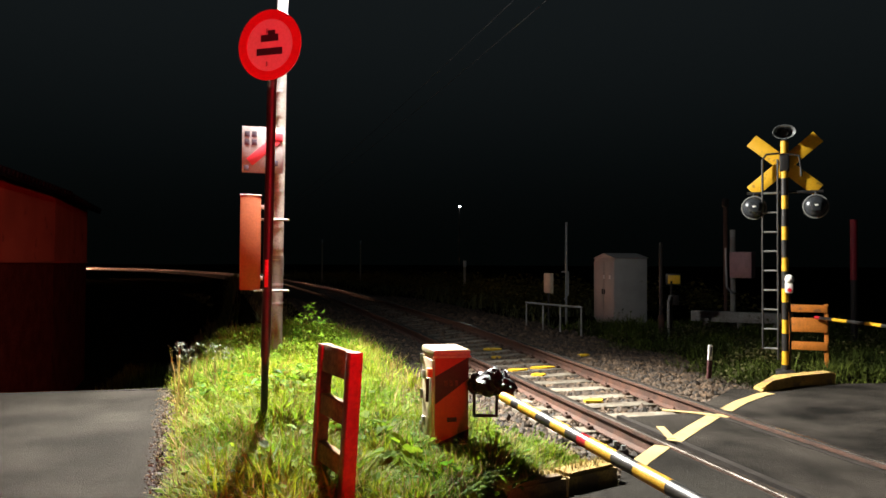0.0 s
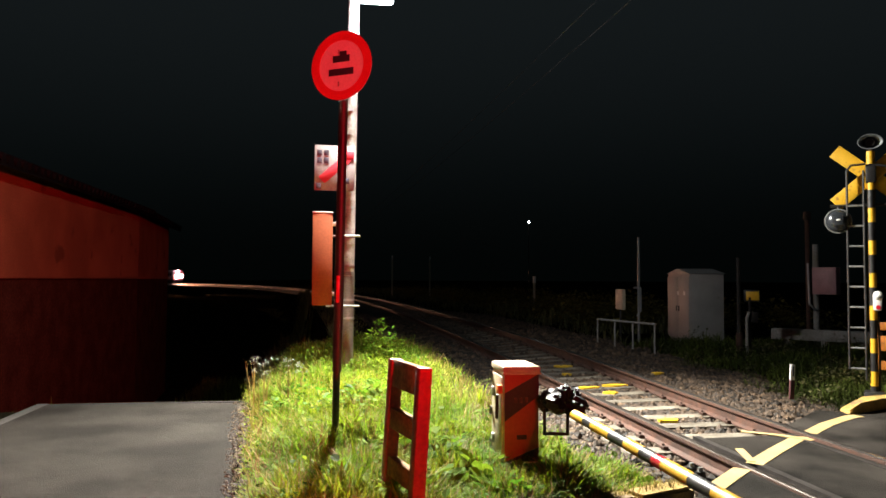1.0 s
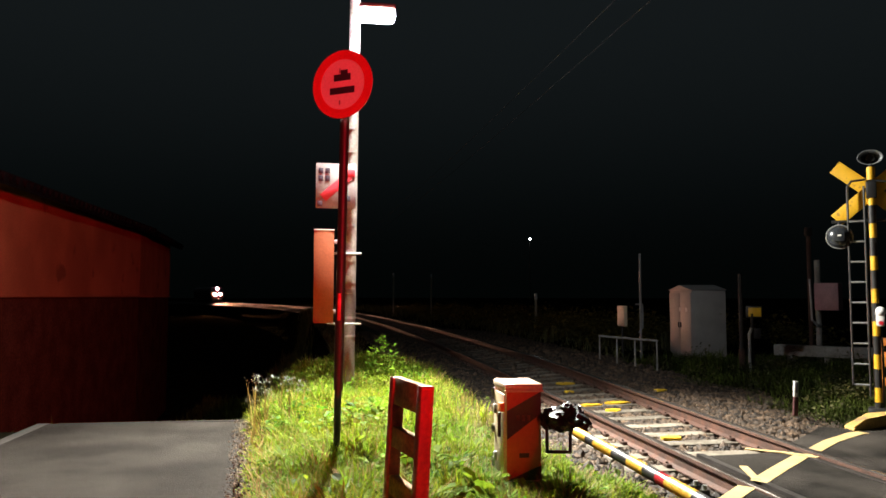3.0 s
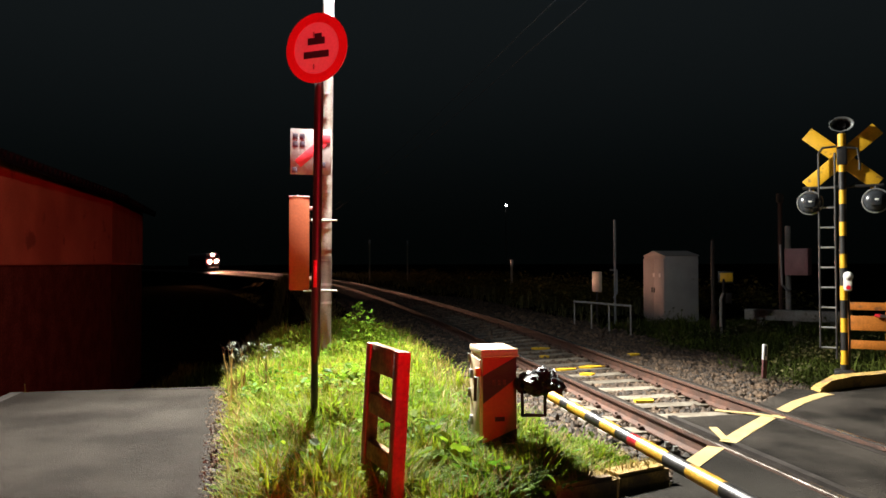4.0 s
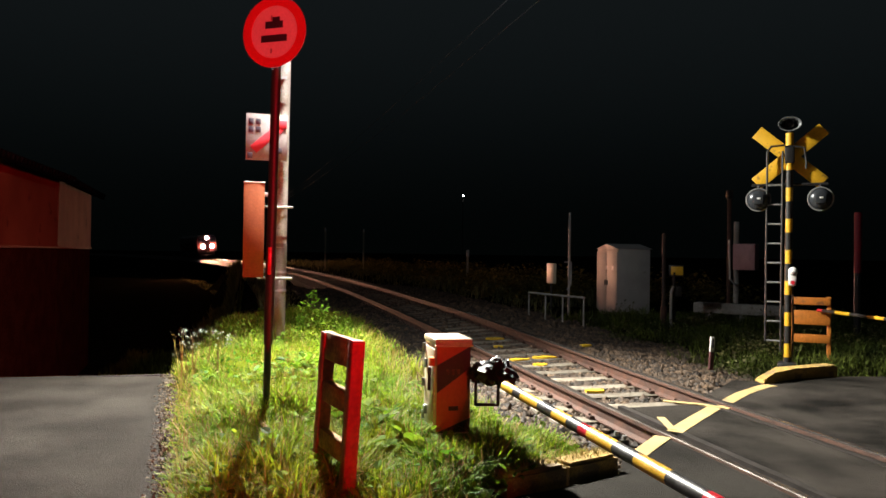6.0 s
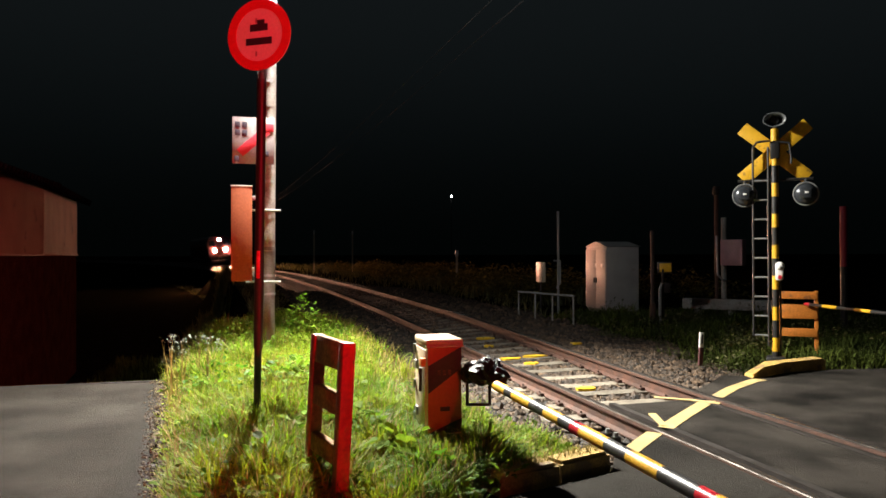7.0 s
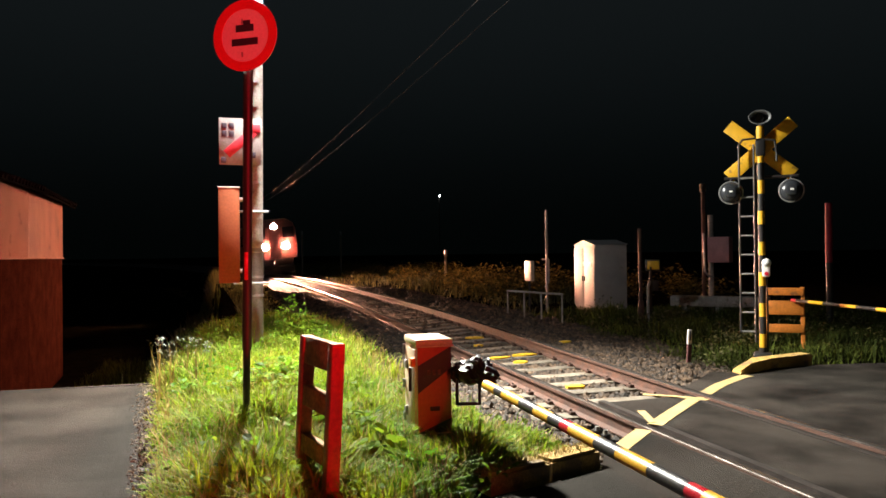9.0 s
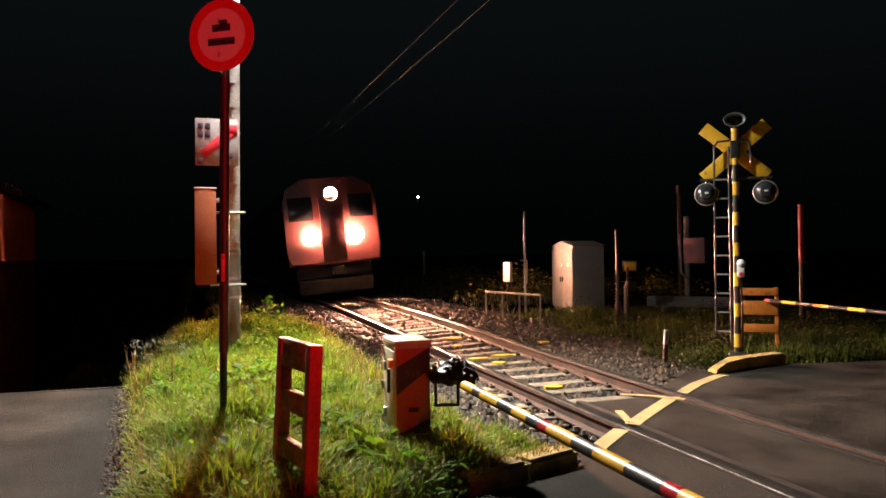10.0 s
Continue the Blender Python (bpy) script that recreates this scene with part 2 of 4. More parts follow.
def smooth(a, b, x):
    t = min(1.0, max(0.0, (x - a) / (b - a)))
    return t * t * (3 - 2 * t)


def edge_y(x):
    """The crossing's edge, where the paving ends and the ballast begins."""
    return 4.50 + (x - 2.36) * 0.8626


def ground_z(x, y):
    z = -0.10 + 0.03 * noise.noise((x * 0.7, y * 0.7, 3.0))
    if y > 3.2:
        d = abs(x - track_x(y))
        z -= (0.33 if x < track_x(y) else 0.24) * smooth(*((1.9, 1.5) if x < track_x(y) else (3.3, 2.7)), d) * smooth(0.0, 0.5, y - edge_y(x))
    # left of the line the ground is sunk so its lit surface stays hidden
    z -= 2.6 * smooth(8.3, 13.5, y) * smooth(-0.55, -1.3, x - 0.0 + max(0, (y - 25)) * 0.06)
    if -0.8 < x < 2.2 and 3.4 < y < 14:
        z += 0.10 * smooth(-0.8, 0.2, x) * smooth(2.2, 1.3, x) * smooth(3.4, 4.4, y)
    far = max(abs(x), abs(y))
    return z - 0.12 * smooth(60, 300, far)


def ground():
    xs = sorted(set([-3000, -900, -300, -120, -60, -35, -22] + [round(-15 + 0.4 * i, 2) for i in range(90)] + [24, 30, 40, 60, 120, 300, 900, 3000]))
    ys = sorted(set([-3000, -700, -150, -40, -20] + [round(-14 + 0.4 * i, 2) for i in range(140)] + [44, 50, 60, 75, 100, 140, 200, 300, 600, 1200, 3000]))
    verts = [(x, y, ground_z(x, y)) for y in ys for x in xs]
    w = len(xs)
    faces = [(j * w + i, j * w + i + 1, (j + 1) * w + i + 1, (j + 1) * w + i) for j in range(len(ys) - 1) for i in range(w - 1)]
    ob = new("ground", from_arrays("ground", verts, faces, M_SOIL))
    ob.data.shade_smooth()
    tagged(ob, "dark bare soil with sparse growth along a railway line", "ground", "", "structure")


def clip(poly, x, keep_left):
    """The part of an outline on one side of the line at x."""
    out = []
    for (ax, ay), (bx, by) in zip(poly, poly[1:] + poly[:1]):
        ia, ib = (ax <= x) == keep_left, (bx <= x) == keep_left
        if ia:
            out.append((ax, ay))
        if ia != ib:
            t = (x - ax) / (bx - ax)
            out.append((x, ay + t * (by - ay)))
    return out


ROAD = [(-2.95, -14), (16, -14), (16, 5.6), (10, 6.5), (7.2, 7.0), (6.3, 7.12), (5.05, 6.98), (4.9, 6.8), (2.25, 4.42), (2.08, 4.12), (1.42, 3.86),
        (0.8, 3.6), (-0.4, 3.5), (-0.58, 4.43), (-0.74, 5.67), (-0.86, 7.0), (-0.9, 8.2), (-2.95, 8.3)]


def paving():
    rails = (TRACK_X - GAUGE_HALF, TRACK_X + GAUGE_HALF)
    west = clip(ROAD, rails[0] - 0.045, True)
    a, b = rails[0] + 0.185, rails[1] - 0.185
    deck = [(a, -14), (b, -14), (b, 5.97), (a, 5.93)]
    wide = [(x, y + 0.28 if 2.2 < x < 5.02 and y > 4 else y) for x, y in ROAD]
    east = clip(wide, rails[1] + 0.045, False)
    for poly, mat, label in ((west, M_OLD_ASPHALT, "worn pale grey asphalt lane beside the level crossing"), (deck, M_ASPHALT, "dark asphalt deck between the rails of the crossing"),
                             (east, M_ASPHALT, "dark patched asphalt beyond the rails of the crossing")):
        solo("road", prism(B(), poly, -0.14, -0.012), mat, label, "road", "structure", 0)
    # the lane falls away beyond the crossing, sunk extra deep to hide headlamp-lit ground
    bm = B()
    ys = [8.25 + 0.4 * i for i in range(60)]
    prev = None
    for y in ys:
        z = -0.012 - 2.5 * smooth(8.2, 13.5, y)
        row = [bm.verts.new((x, y, z + q)) for x, q in ((-2.95, 0), (-0.92, 0), (-0.92, -0.12), (-2.95, -0.12))]
        if prev:
            for i in range(4):
                j = (i + 1) % 4
                bm.faces.new((prev[i], prev[j], row[j], row[i]))
        prev = row
    solo("road", bm, M_OLD_ASPHALT, "worn asphalt lane falling away beside the railway", "road", "structure", 0)
    # kerb stones of the lane's far edge
    bm = B()
    box(bm, (0.14, 11.0, 0.1), pose(-3.03, 2.9, -0.07), 0.015)
    solo("kerb", bm, material("gutter_concrete", (0.035, 0.032, 0.028), 0.85, vary=0.3, scale=3, grain=60, bump=0.4), "low pale concrete edging along the asphalt lane", "kerb", "structure")


def strip(points, width, z0, z1):
    """A painted band along a line of points."""
    bm = B()
    left, right = [], []
    for i, p in enumerate(points):
        a, b = Vector(points[max(0, i - 1)]), Vector(points[min(len(points) - 1, i + 1)])
        n = (b - a).normalized()
        n = Vector((-n.y, n.x)) * width / 2
        left.append((p[0] + n.x, p[1] + n.y))
        right.append((p[0] - n.x, p[1] - n.y))
    return prism(bm, right + left[::-1], z0, z1)


def markings():
    lo = TRACK_X - GAUGE_HALF
    hi = TRACK_X + GAUGE_HALF
    for pts, w in (([(2.33, 4.43), (lo - 0.06, 4.92)], 0.12), ([(lo + 0.1, 5.04), (3.4, 5.42), (hi - 0.1, 5.88)], 0.12), ([(hi + 0.06, 6.0), (4.5, 6.36), (4.98, 6.68), (5.1, 6.72)], 0.12),
                   ([(lo + 0.12, 5.10), (3.14, 5.5)], 0.06), ([(hi - 0.5, 6.13), (hi - 0.25, 5.93), (hi - 0.1, 5.72)], 0.07)):
        top = -0.007 if w > 0.1 else -0.003
        solo("road_marking", strip(pts, w, -0.011, top), M_LINE, "worn pale yellow line painted along the edge of the crossing", "road marking", "structure", 0)


def sweep(profile, s0, s1, off, step):
    """A profile (across, up) swept along the track at a sideways offset."""
    bm = B()
    rows = []
    s = s0
    while s <= s1 + 1e-6:
        x, y, a = track(s)
        ca, sa = math.cos(a), math.sin(a)
        rows.append([bm.verts.new((x + (off + p) * ca, y + (off + p) * sa, q + lift(s, off + p))) for p, q in profile])
        s += step if s < 60 else step * 4
    k = len(profile)
    for r0, r1 in zip(rows, rows[1:]):
        for i in range(k):
            j = (i + 1) % k
            bm.faces.new((r0[i], r0[j], r1[j], r1[i]))
    bm.faces.new(rows[0])
    bm.faces.new(rows[-1][::-1])
    return bm


def tie_mesh(name):
    bm = B()
    box(bm, (2.0, 0.21, 0.17), pose(0, 0, -0.085), 0.012)
    return mesh_of(name, bm, M_TIE, 28)


def railway():
    root = thing("railway_track", pose(0, 0, 0), "single rusty railway track on concrete sleepers in stone ballast", "railway track", "", "structure")
    body = [(-0.062, -0.145), (0.062, -0.145), (0.062, -0.135), (0.012, -0.12), (0.010, -0.045), (0.033, -0.032), (0.033, -0.006), (-0.033, -0.006), (-0.033, -0.032), (-0.010, -0.045), (-0.012, -0.12), (-0.062, -0.135)]
    head = [(-0.031, -0.006), (0.031, -0.006), (0.031, 0.000), (0.024, 0.005), (-0.024, 0.005), (-0.031, 0.000)]
    guard = [(-0.03, -0.14), (0.03, -0.14), (0.03, -0.008), (-0.03, -0.008)]
    for off in (-GAUGE_HALF, GAUGE_HALF):
        r = part("rail", sweep(body, -20, 320, off, 1.0), M_RUST, root, "rust-brown steel rail")
        part("rail_head", sweep(head, -20, 320, off, 1.0), M_RAILTOP, r, "polished running surface of the rail")
        s = 1 if off < 0 else -1
        part("guard_rail", sweep(guard, -14.0, 6.0, off + s * 0.145, 0.5), M_DARKIRON, root, "rusty guard rail beside the running rail")
    bed = [(-1.9, -0.46), (3.2, -0.46), (2.9, -0.30), (1.35, -0.185), (-1.25, -0.185)]
    part("ballast_bed", sweep(bed, 4.6, 27.6, 0, 1.0), M_BALLAST, root, "brown-grey bed of crushed stone", 0)
    bed = [(-1.9, -0.46), (2.0, -0.46), (1.35, -0.185), (-1.25, -0.185)]
    part("ballast_bed", sweep(bed, 27.6, 320, 0, 1.0), M_BALLAST, root, "brown-grey bed of crushed stone", 0)
    me = tie_mesh("sleeper")
    rng = random.Random(4)
    fm = B()
    for s in (-1, 1):
        box(fm, (0.05, 0.09, 0.03), pose(s * 0.085, 0, 0.012), 0.006)
        cyl(fm, 0.014, 0.012, 0.045, pose(s * 0.09, 0, 0.0), 6)
    fmesh = mesh_of("rail_fastening", fm, M_RUST, 40)
    for i in range(300):
        x, y, a = track(6.12 + 0.5 * i)
        t = new("sleeper", me)
        t.parent = root
        t.matrix_basis = pose(x, y, -0.142 - rng.random() * 0.012 + cant(y) / 2, 0, -math.degrees(math.atan(cant(y) / (2 * GAUGE_HALF))), math.degrees(a) + rng.uniform(-1, 1))
        if i < 45:
            for off in (-GAUGE_HALF, GAUGE_HALF):
                f = new("rail_fastening", fmesh)
                f.parent = t
                f.matrix_basis = pose(off, 0, 0.008)
    paint = material("yellow_spray_paint", (0.80, 0.50, 0.02), 0.6, vary=0.2, scale=9, grain=70, bump=0.3)
    for x, y, w, d in ((3.68, 11.8, 0.3, 0.22), (3.46, 10.92, 0.16, 0.14), (3.35, 9.6, 0.34, 0.15), (3.74, 9.68, 0.36, 0.17), (3.47, 9.13, 0.2, 0.18), (3.41, 7.33, 0.22, 0.16), (4.72, 10.5, 0.2, 0.12)):
        bm = B()
        n = 14
        outline = [(x + w / 2 * math.cos(2 * math.pi * k / n) * rng.uniform(0.75, 1.1), y + d / 2 * math.sin(2 * math.pi * k / n) * rng.uniform(0.75, 1.1)) for k in range(n)]
        up = lift(y, x - track_x(y))
        prism(bm, outline, up - 0.15, up - 0.124)
        part("paint_mark", bm, paint, root, "bright yellow spray-painted mark")


def stones(name, count, box_xy, z_of, size, seed, keep, label, mat=M_STONE):
    """Many small broken stones, joined."""
    rng = np.random.default_rng(seed)
    ico = bmesh.new()
    bmesh.ops.create_icosphere(ico, subdivisions=1, radius=1)
    bv = np.array([v.co[:] for v in ico.verts])
    ico.verts.index_update()
    bf = np.array([[v.index for v in f.verts] for f in ico.faces])
    ico.free()
    vs, fs, base = [], [], 0
    x0, y0, x1, y1 = box_xy
    while len(vs) < count:
        x, y = rng.uniform(x0, x1), rng.uniform(y0, y1)
        if not keep(x, y):
            continue
        r = size * rng.uniform(0.55, 1.35)
        v = bv * rng.uniform(0.65, 1.2, (len(bv), 1)) * r * rng.uniform(0.6, 1.25, (1, 3))
        a = rng.uniform(0, 6.28)
        rot = np.array([[math.cos(a), -math.sin(a), 0], [math.sin(a), math.cos(a), 0], [0, 0, 1]])
        v = v @ rot.T + (x, y, z_of(x, y) + r * 0.15)
        vs.append(v)
        fs.append(bf + base)
        base += len(bv)
    ob = new(name, from_arrays(name, np.concatenate(vs), np.concatenate(fs), mat))
    tagged(ob, label, "gravel", "", "stuff")


def bed_z(x, y):
    d = x - track_x(y)
    if d < -1.35:
        return -0.185 + (d + 1.35) * 0.275
    return lift(y, d) - 0.185 - max(0.0, d - 1.35) * 0.07


def ballast():
    def ok(x, y):
        d = x - track_x(y)
        off_tie = abs(d) > 1.02 or abs((y - 6.12 + 0.25) % 0.5 - 0.25) > 0.12
        clear = y > 6.02 if abs(d) < 0.56 else y > edge_y(x) + (0.45 if d > 0 else 0.25)
        return (-1.75 if y < 5.6 else -2.35) < d < 3.0 + 0.3 * noise.noise((x, y * 0.8, 6)) and clear and off_tie

    stones("ballast_stones", 19000, (1.0, 4.6, 7.0, 13.0), lambda x, y: max(bed_z(x, y), ground_z(x, y)), 0.037, 7, ok, "loose broken brown-grey ballast stones round the sleepers")
    stones("ballast_stones", 7500, (0.0, 13.0, 6.6, 30.0), lambda x, y: max(bed_z(x, y), ground_z(x, y)), 0.055, 8, ok, "loose broken ballast stones further along the line")


# ---- growth ----
def blades(name, spots, mat, label, lean=0.5, width=0.006, seed=1, cat="grass"):
    """Curved, tapering blades; spots are (x, y, z, height)."""
    rng = np.random.default_rng(seed)
    n = len(spots)
    p = np.array(spots)
    a = rng.uniform(0, 2 * np.pi, n)
    d = np.stack([np.cos(a), np.sin(a), np.zeros(n)], 1)
    s = np.stack([-np.sin(a), np.cos(a), np.zeros(n)], 1)
    h = p[:, 3:4]
    bend = h * rng.uniform(0.1, 1.0, (n, 1)) * lean
    w = width * rng.uniform(0.6, 1.5, (n, 1)) * (0.6 + h)
    up = np.array([[0, 0, 1.0]])
    base = p[:, :3]
    mid = base + up * h * 0.6 + d * bend * 0.35
    tip = base + up * h * (1 - 0.25 * (bend / h) ** 2) + d * bend
    v = np.stack([base - s * w, base + s * w, mid + s * w * 0.8, mid - s * w * 0.8, tip], 1).reshape(-1, 3)
    k = (np.arange(n) * 5)[:, None]
    f = np.concatenate([k + np.array([[0, 1, 2]]), k + np.array([[0, 2, 3]]), k + np.array([[3, 2, 4]])])
    ob = new(name, from_arrays(name, v, f, mat))
    return tagged(ob, label, cat, "", "stuff")


def leaves(name, spots, mat, label, seed=1, cat="weeds"):
    """Broad folded leaves; spots are (x, y, z, length)."""
    rng = np.random.default_rng(seed)
    n = len(spots)
    p = np.array(spots)
    a = rng.uniform(0, 2 * np.pi, n)
    e = rng.uniform(-0.3, 0.9, n)
    d = np.stack([np.cos(a) * np.cos(e), np.sin(a) * np.cos(e), np.sin(e)], 1)
    s = np.stack([-np.sin(a), np.cos(a), rng.uniform(-0.3, 0.3, n)], 1)
    L = p[:, 3:4]
    b = p[:, :3]
    w = L * rng.uniform(0.25, 0.42, (n, 1))
    fold = np.array([[0, 0, 1.0]]) * L * 0.12
    v = np.stack([b, b + d * L * 0.4 + s * w + fold, b + d * L * 0.45, b + d * L * 0.4 - s * w + fold, b + d * L * 0.8 + s * w * 0.6 + fold * 0.6,
                  b + d * L * 0.8 - s * w * 0.6 + fold * 0.6, b + d * L - fold * 0.6], 1).reshape(-1, 3)
    k = (np.arange(n) * 7)[:, None]
    tri = [(0, 2, 1), (0, 3, 2), (1, 2, 4), (3, 5, 2), (2, 6, 4), (2, 5, 6)]
    f = np.concatenate([k + np.array([t]) for t in tri])
    ob = new(name, from_arrays(name, v, f, mat))
    return tagged(ob, label, cat, "", "stuff")


def verge_left(y):
    """The verge's edge against the lane."""
    return -0.42 - 0.112 * (y - 3.5) if y < 8.3 else -0.96


def verge_right(y):
    if y < 4.6:
        return min(2.2, 1.25 + (y - 3.75) * 2.0)
    return 2.25 - 0.28 * smooth(4.9, 6.5, y) - 0.25 * smooth(6.0, 9.0, y)


def growth():
    rng = random.Random(11)
    green, dry, leaf = [], [], []
    while len(green) < 105000:
        y = 3.55 + (rng.random() ** 1.25) * 9.5
        x = rng.uniform(-1.0, 2.3)
        l, r = verge_left(y) + 0.06 * noise.noise((y * 3, 1, 0)), verge_right(y)
        if not l < x < r or x > 1.15 and y < 4.07 + (x - 1.3) * 0.378:
            continue
        k = noise.noise((x * 1.3, y * 1.3, 5.0))
        k2 = noise.noise((x * 3.5, y * 3.5, 9.0))
        edge = min(1.0, (x - l) / 0.3, (r - x) / 0.3)
        bare = smooth(0.95, 1.3, x) * smooth(5.0, 5.9, y)
        if rng.random() < bare * 0.94:
            continue
        h = (0.13 + 0.17 * rng.random() ** 1.5 + 0.12 * k + 0.12 * k2) * (0.45 + 0.55 * max(0, edge))
        h *= 1.0 - 0.35 * smooth(1.3, 1.5, x) * smooth(5.2, 4.9, y)
        if y > 8:
            h *= 1.25
        h = max(0.05, h)
        z = max(ground_z(x, y), bed_z(x, y) if x > 1.6 else -1) - 0.01
        (dry if rng.random() < 0.16 + 0.4 * max(0, k2) + 0.35 * (1 - max(0, edge)) + 0.3 * bare else green).append((x, y, z, h))
        if rng.random() < 0.09 + 0.12 * max(0, k):
            leaf.append((x, y, z + h * rng.uniform(0.3, 0.9), rng.uniform(0.03, 0.075)))
    for _ in range(3000):
        y = rng.uniform(6.0, 17)
        x = rng.uniform(0.9, 1.95)
        k = noise.noise((x * 2, y * 2, 4.0))
        dry.append((x, y, max(ground_z(x, y), bed_z(x, y) if x > 1.6 else -1) - 0.01, max(0.04, 0.09 + 0.16 * k + 0.1 * rng.random())))
    for _ in range(420):
        t = rng.random()
        x = 1.3 + 0.82 * t
        dry.append((x + rng.gauss(0, 0.02), 3.98 + 0.378 * 0.82 * t + rng.uniform(-0.04, 0.1), 0.07, rng.uniform(0.02, 0.07)))
    for _ in range(260):
        y = rng.uniform(3.7, 7.5)
        x = verge_left(y) + 0.04 + abs(rng.gauss(0, 0.22))
        dry.append((x, y, ground_z(x, y) - 0.01, rng.uniform(0.14, 0.32)))
    blades("grass", green, M_GRASS, "lush bright green grass on the verge between lane and track", 1.05, 0.0065, 3)
    blades("grass", dry, M_DRY, "dry straw-coloured blades among the verge grass", 0.9, 0.005, 4)
    for cx, cy, rad, top, n, size in ((0.55, 5.2, 0.4, 0.32, 260, 0.10), (0.72, 4.5, 0.3, 0.22, 110, 0.15), (1.32, 4.3, 0.22, 0.17, 90, 0.09), (1.3, 4.04, 0.16, 0.2, 90, 0.085), (1.8, 4.5, 0.3, 0.14, 200, 0.05), (0.72, 4.9, 0.35, 0.28, 240, 0.1), (1.0, 4.1, 0.3, 0.22, 140, 0.1), (0.2, 6.6, 0.5, 0.4, 300, 0.08),
                                      (0.62, 9.9, 0.32, 0.8, 520, 0.06), (0.85, 9.6, 0.4, 0.5, 420, 0.05), (0.4, 9.2, 0.35, 0.4, 350, 0.05), (-0.35, 9.4, 0.4, 0.6, 420, 0.05), (0.5, 7.4, 0.5, 0.4, 300, 0.07), (-0.3, 7.2, 0.4, 0.4, 240, 0.06)):
        for _ in range(n):
            a, q = rng.uniform(0, 6.28), rad * math.sqrt(rng.random())
            x, y = cx + q * math.cos(a), cy + q * math.sin(a)
            z = ground_z(x, y) + top * (1 - 0.6 * (q / rad) ** 2) * rng.uniform(0.25, 1.0)
            leaf.append((x, y, z, size * rng.uniform(0.5, 1.2)))
    leaves("broadleaf_weeds", leaf, M_LEAF, "broad glossy green leaves of weeds among the grass", 5)
    # a rank strip of weeds on the bank between line and storehouse
    bank = []
    for _ in range(7000):
        y = rng.uniform(25, 47)
        x = -2.2 + 0.5 * noise.noise((y * 0.4, 2, 0)) + rng.gauss(0, 0.3)
        bank.append((x, y, ground_z(x, y) - 0.02, (0.75 + 0.35 * noise.noise((x, y * 0.6, 7))) * rng.uniform(0.6, 1.15)))
    blades("weeds", bank, M_FARWEED, "rank brown weeds on the bank beside the track", 0.5, 0.022, 12, "weeds")
    # dark grass added where the bank's soil would show headlamp light
    low = []
    for _ in range(9000):
        x, y = rng.uniform(-5.0, -0.9), rng.uniform(9.5, 30)
        if -3.1 < x and y < 31 and x < -0.9 and not x > -1.6 + 0.2 * noise.noise((y, 0, 0)):
            continue
        low.append((x, y, ground_z(x, y) - 0.01, rng.uniform(0.12, 0.4)))
    blades("grass", low, M_FARGRASS, "dark rough grass added over the bank to hide lit soil", 0.8, 0.012, 21)
    # sparse growth across the line
    far = []
    while len(far) < 26000:
        x, y = rng.uniform(5.2, 13), rng.uniform(6.9, 16)
        d = x - track_x(y)
        if d < 2.0 + 0.35 * noise.noise((x, y, 0)) + 0.2 or (y < 7.4 + 0.3 * noise.noise((x * 2, 0, 1)) and x > 5.0) or y < edge_y(x) - 1.2 and x < 6.4:
            continue
        if 7.0 < x < 8.9 and 15.4 < y < 17:
            continue
        k = noise.noise((x * 0.9, y * 0.9, 2.0))
        far.append((x, y, ground_z(x, y) - 0.01, max(0.05, 0.13 + 0.3 * k + 0.15 * rng.random() ** 2)))
    blades("grass", far, M_FARGRASS, "rough dark grass on the far side of the track", 1.7, 0.008, 6)
    clumps = []
    for _ in range(60):
        cx, cy = rng.uniform(5.9, 11.5), rng.uniform(8.4, 14.6)
        if cx - track_x(cy) < 2.5 or abs(cx - 7.1) < 0.6 and abs(cy - 8.5) < 0.6:
            continue
        top = rng.uniform(0.15, 0.5)
        for _ in range(90):
            q, a = 0.4 * math.sqrt(rng.random()), rng.uniform(0, 6.28)
            x, y = cx + q * math.cos(a), cy + q * math.sin(a)
            clumps.append((x, y, ground_z(x, y) + top * rng.uniform(0.1, 1) * (1 - q), rng.uniform(0.03, 0.08)))
    bushes = []
    for _ in range(200):
        cy = 19 + 55 * rng.random() ** 1.4
        cx = track_x(cy) + 3.0 + abs(rng.gauss(0, 3.5)) + 0.04 * cy
        if 6.2 < cx < 9.6 and cy < 20:
            continue
        top, rad = rng.uniform(0.4, 1.15), rng.uniform(0.4, 1.0)
        for _ in range(110):
            q, a = rad * math.sqrt(rng.random()), rng.uniform(0, 6.28)
            x, y = cx + q * math.cos(a), cy + q * math.sin(a)
            bushes.append((x, y, ground_z(x, y) + top * rng.uniform(0.1, 1) * (1 - 0.6 * (q / rad) ** 2), rng.uniform(0.07, 0.2)))
    leaves("trackside_bushes", bushes, M_BUSH, "low tawny bushes along the far side of the track", 17, "bushes")
    leaves("broadleaf_weeds", clumps, M_FARWEED, "low tawny weeds beyond the track", 15)
    stray = []
    for _ in range(170):
        y = rng.uniform(3.5, 8.0)
        x = verge_left(y) - abs(rng.gauss(0, 0.07)) + 0.04
        stray.append((x, y, -0.012, rng.uniform(0.015, 0.045)))
    leaves("leaf_litter", stray, M_LITTER, "dry leaf litter along the lane's edge", 16, "leaf litter")
    stones("verge_gravel", 900, (-1.1, 3.4, -0.3, 8.2), lambda x, y: -0.014, 0.011, 19, lambda x, y: abs(x - verge_left(y) + 0.03) < 0.10 * rng.random() + 0.02,
           "fine loose gravel and dirt along the lane's edge", M_LITTER)
    weeds = []
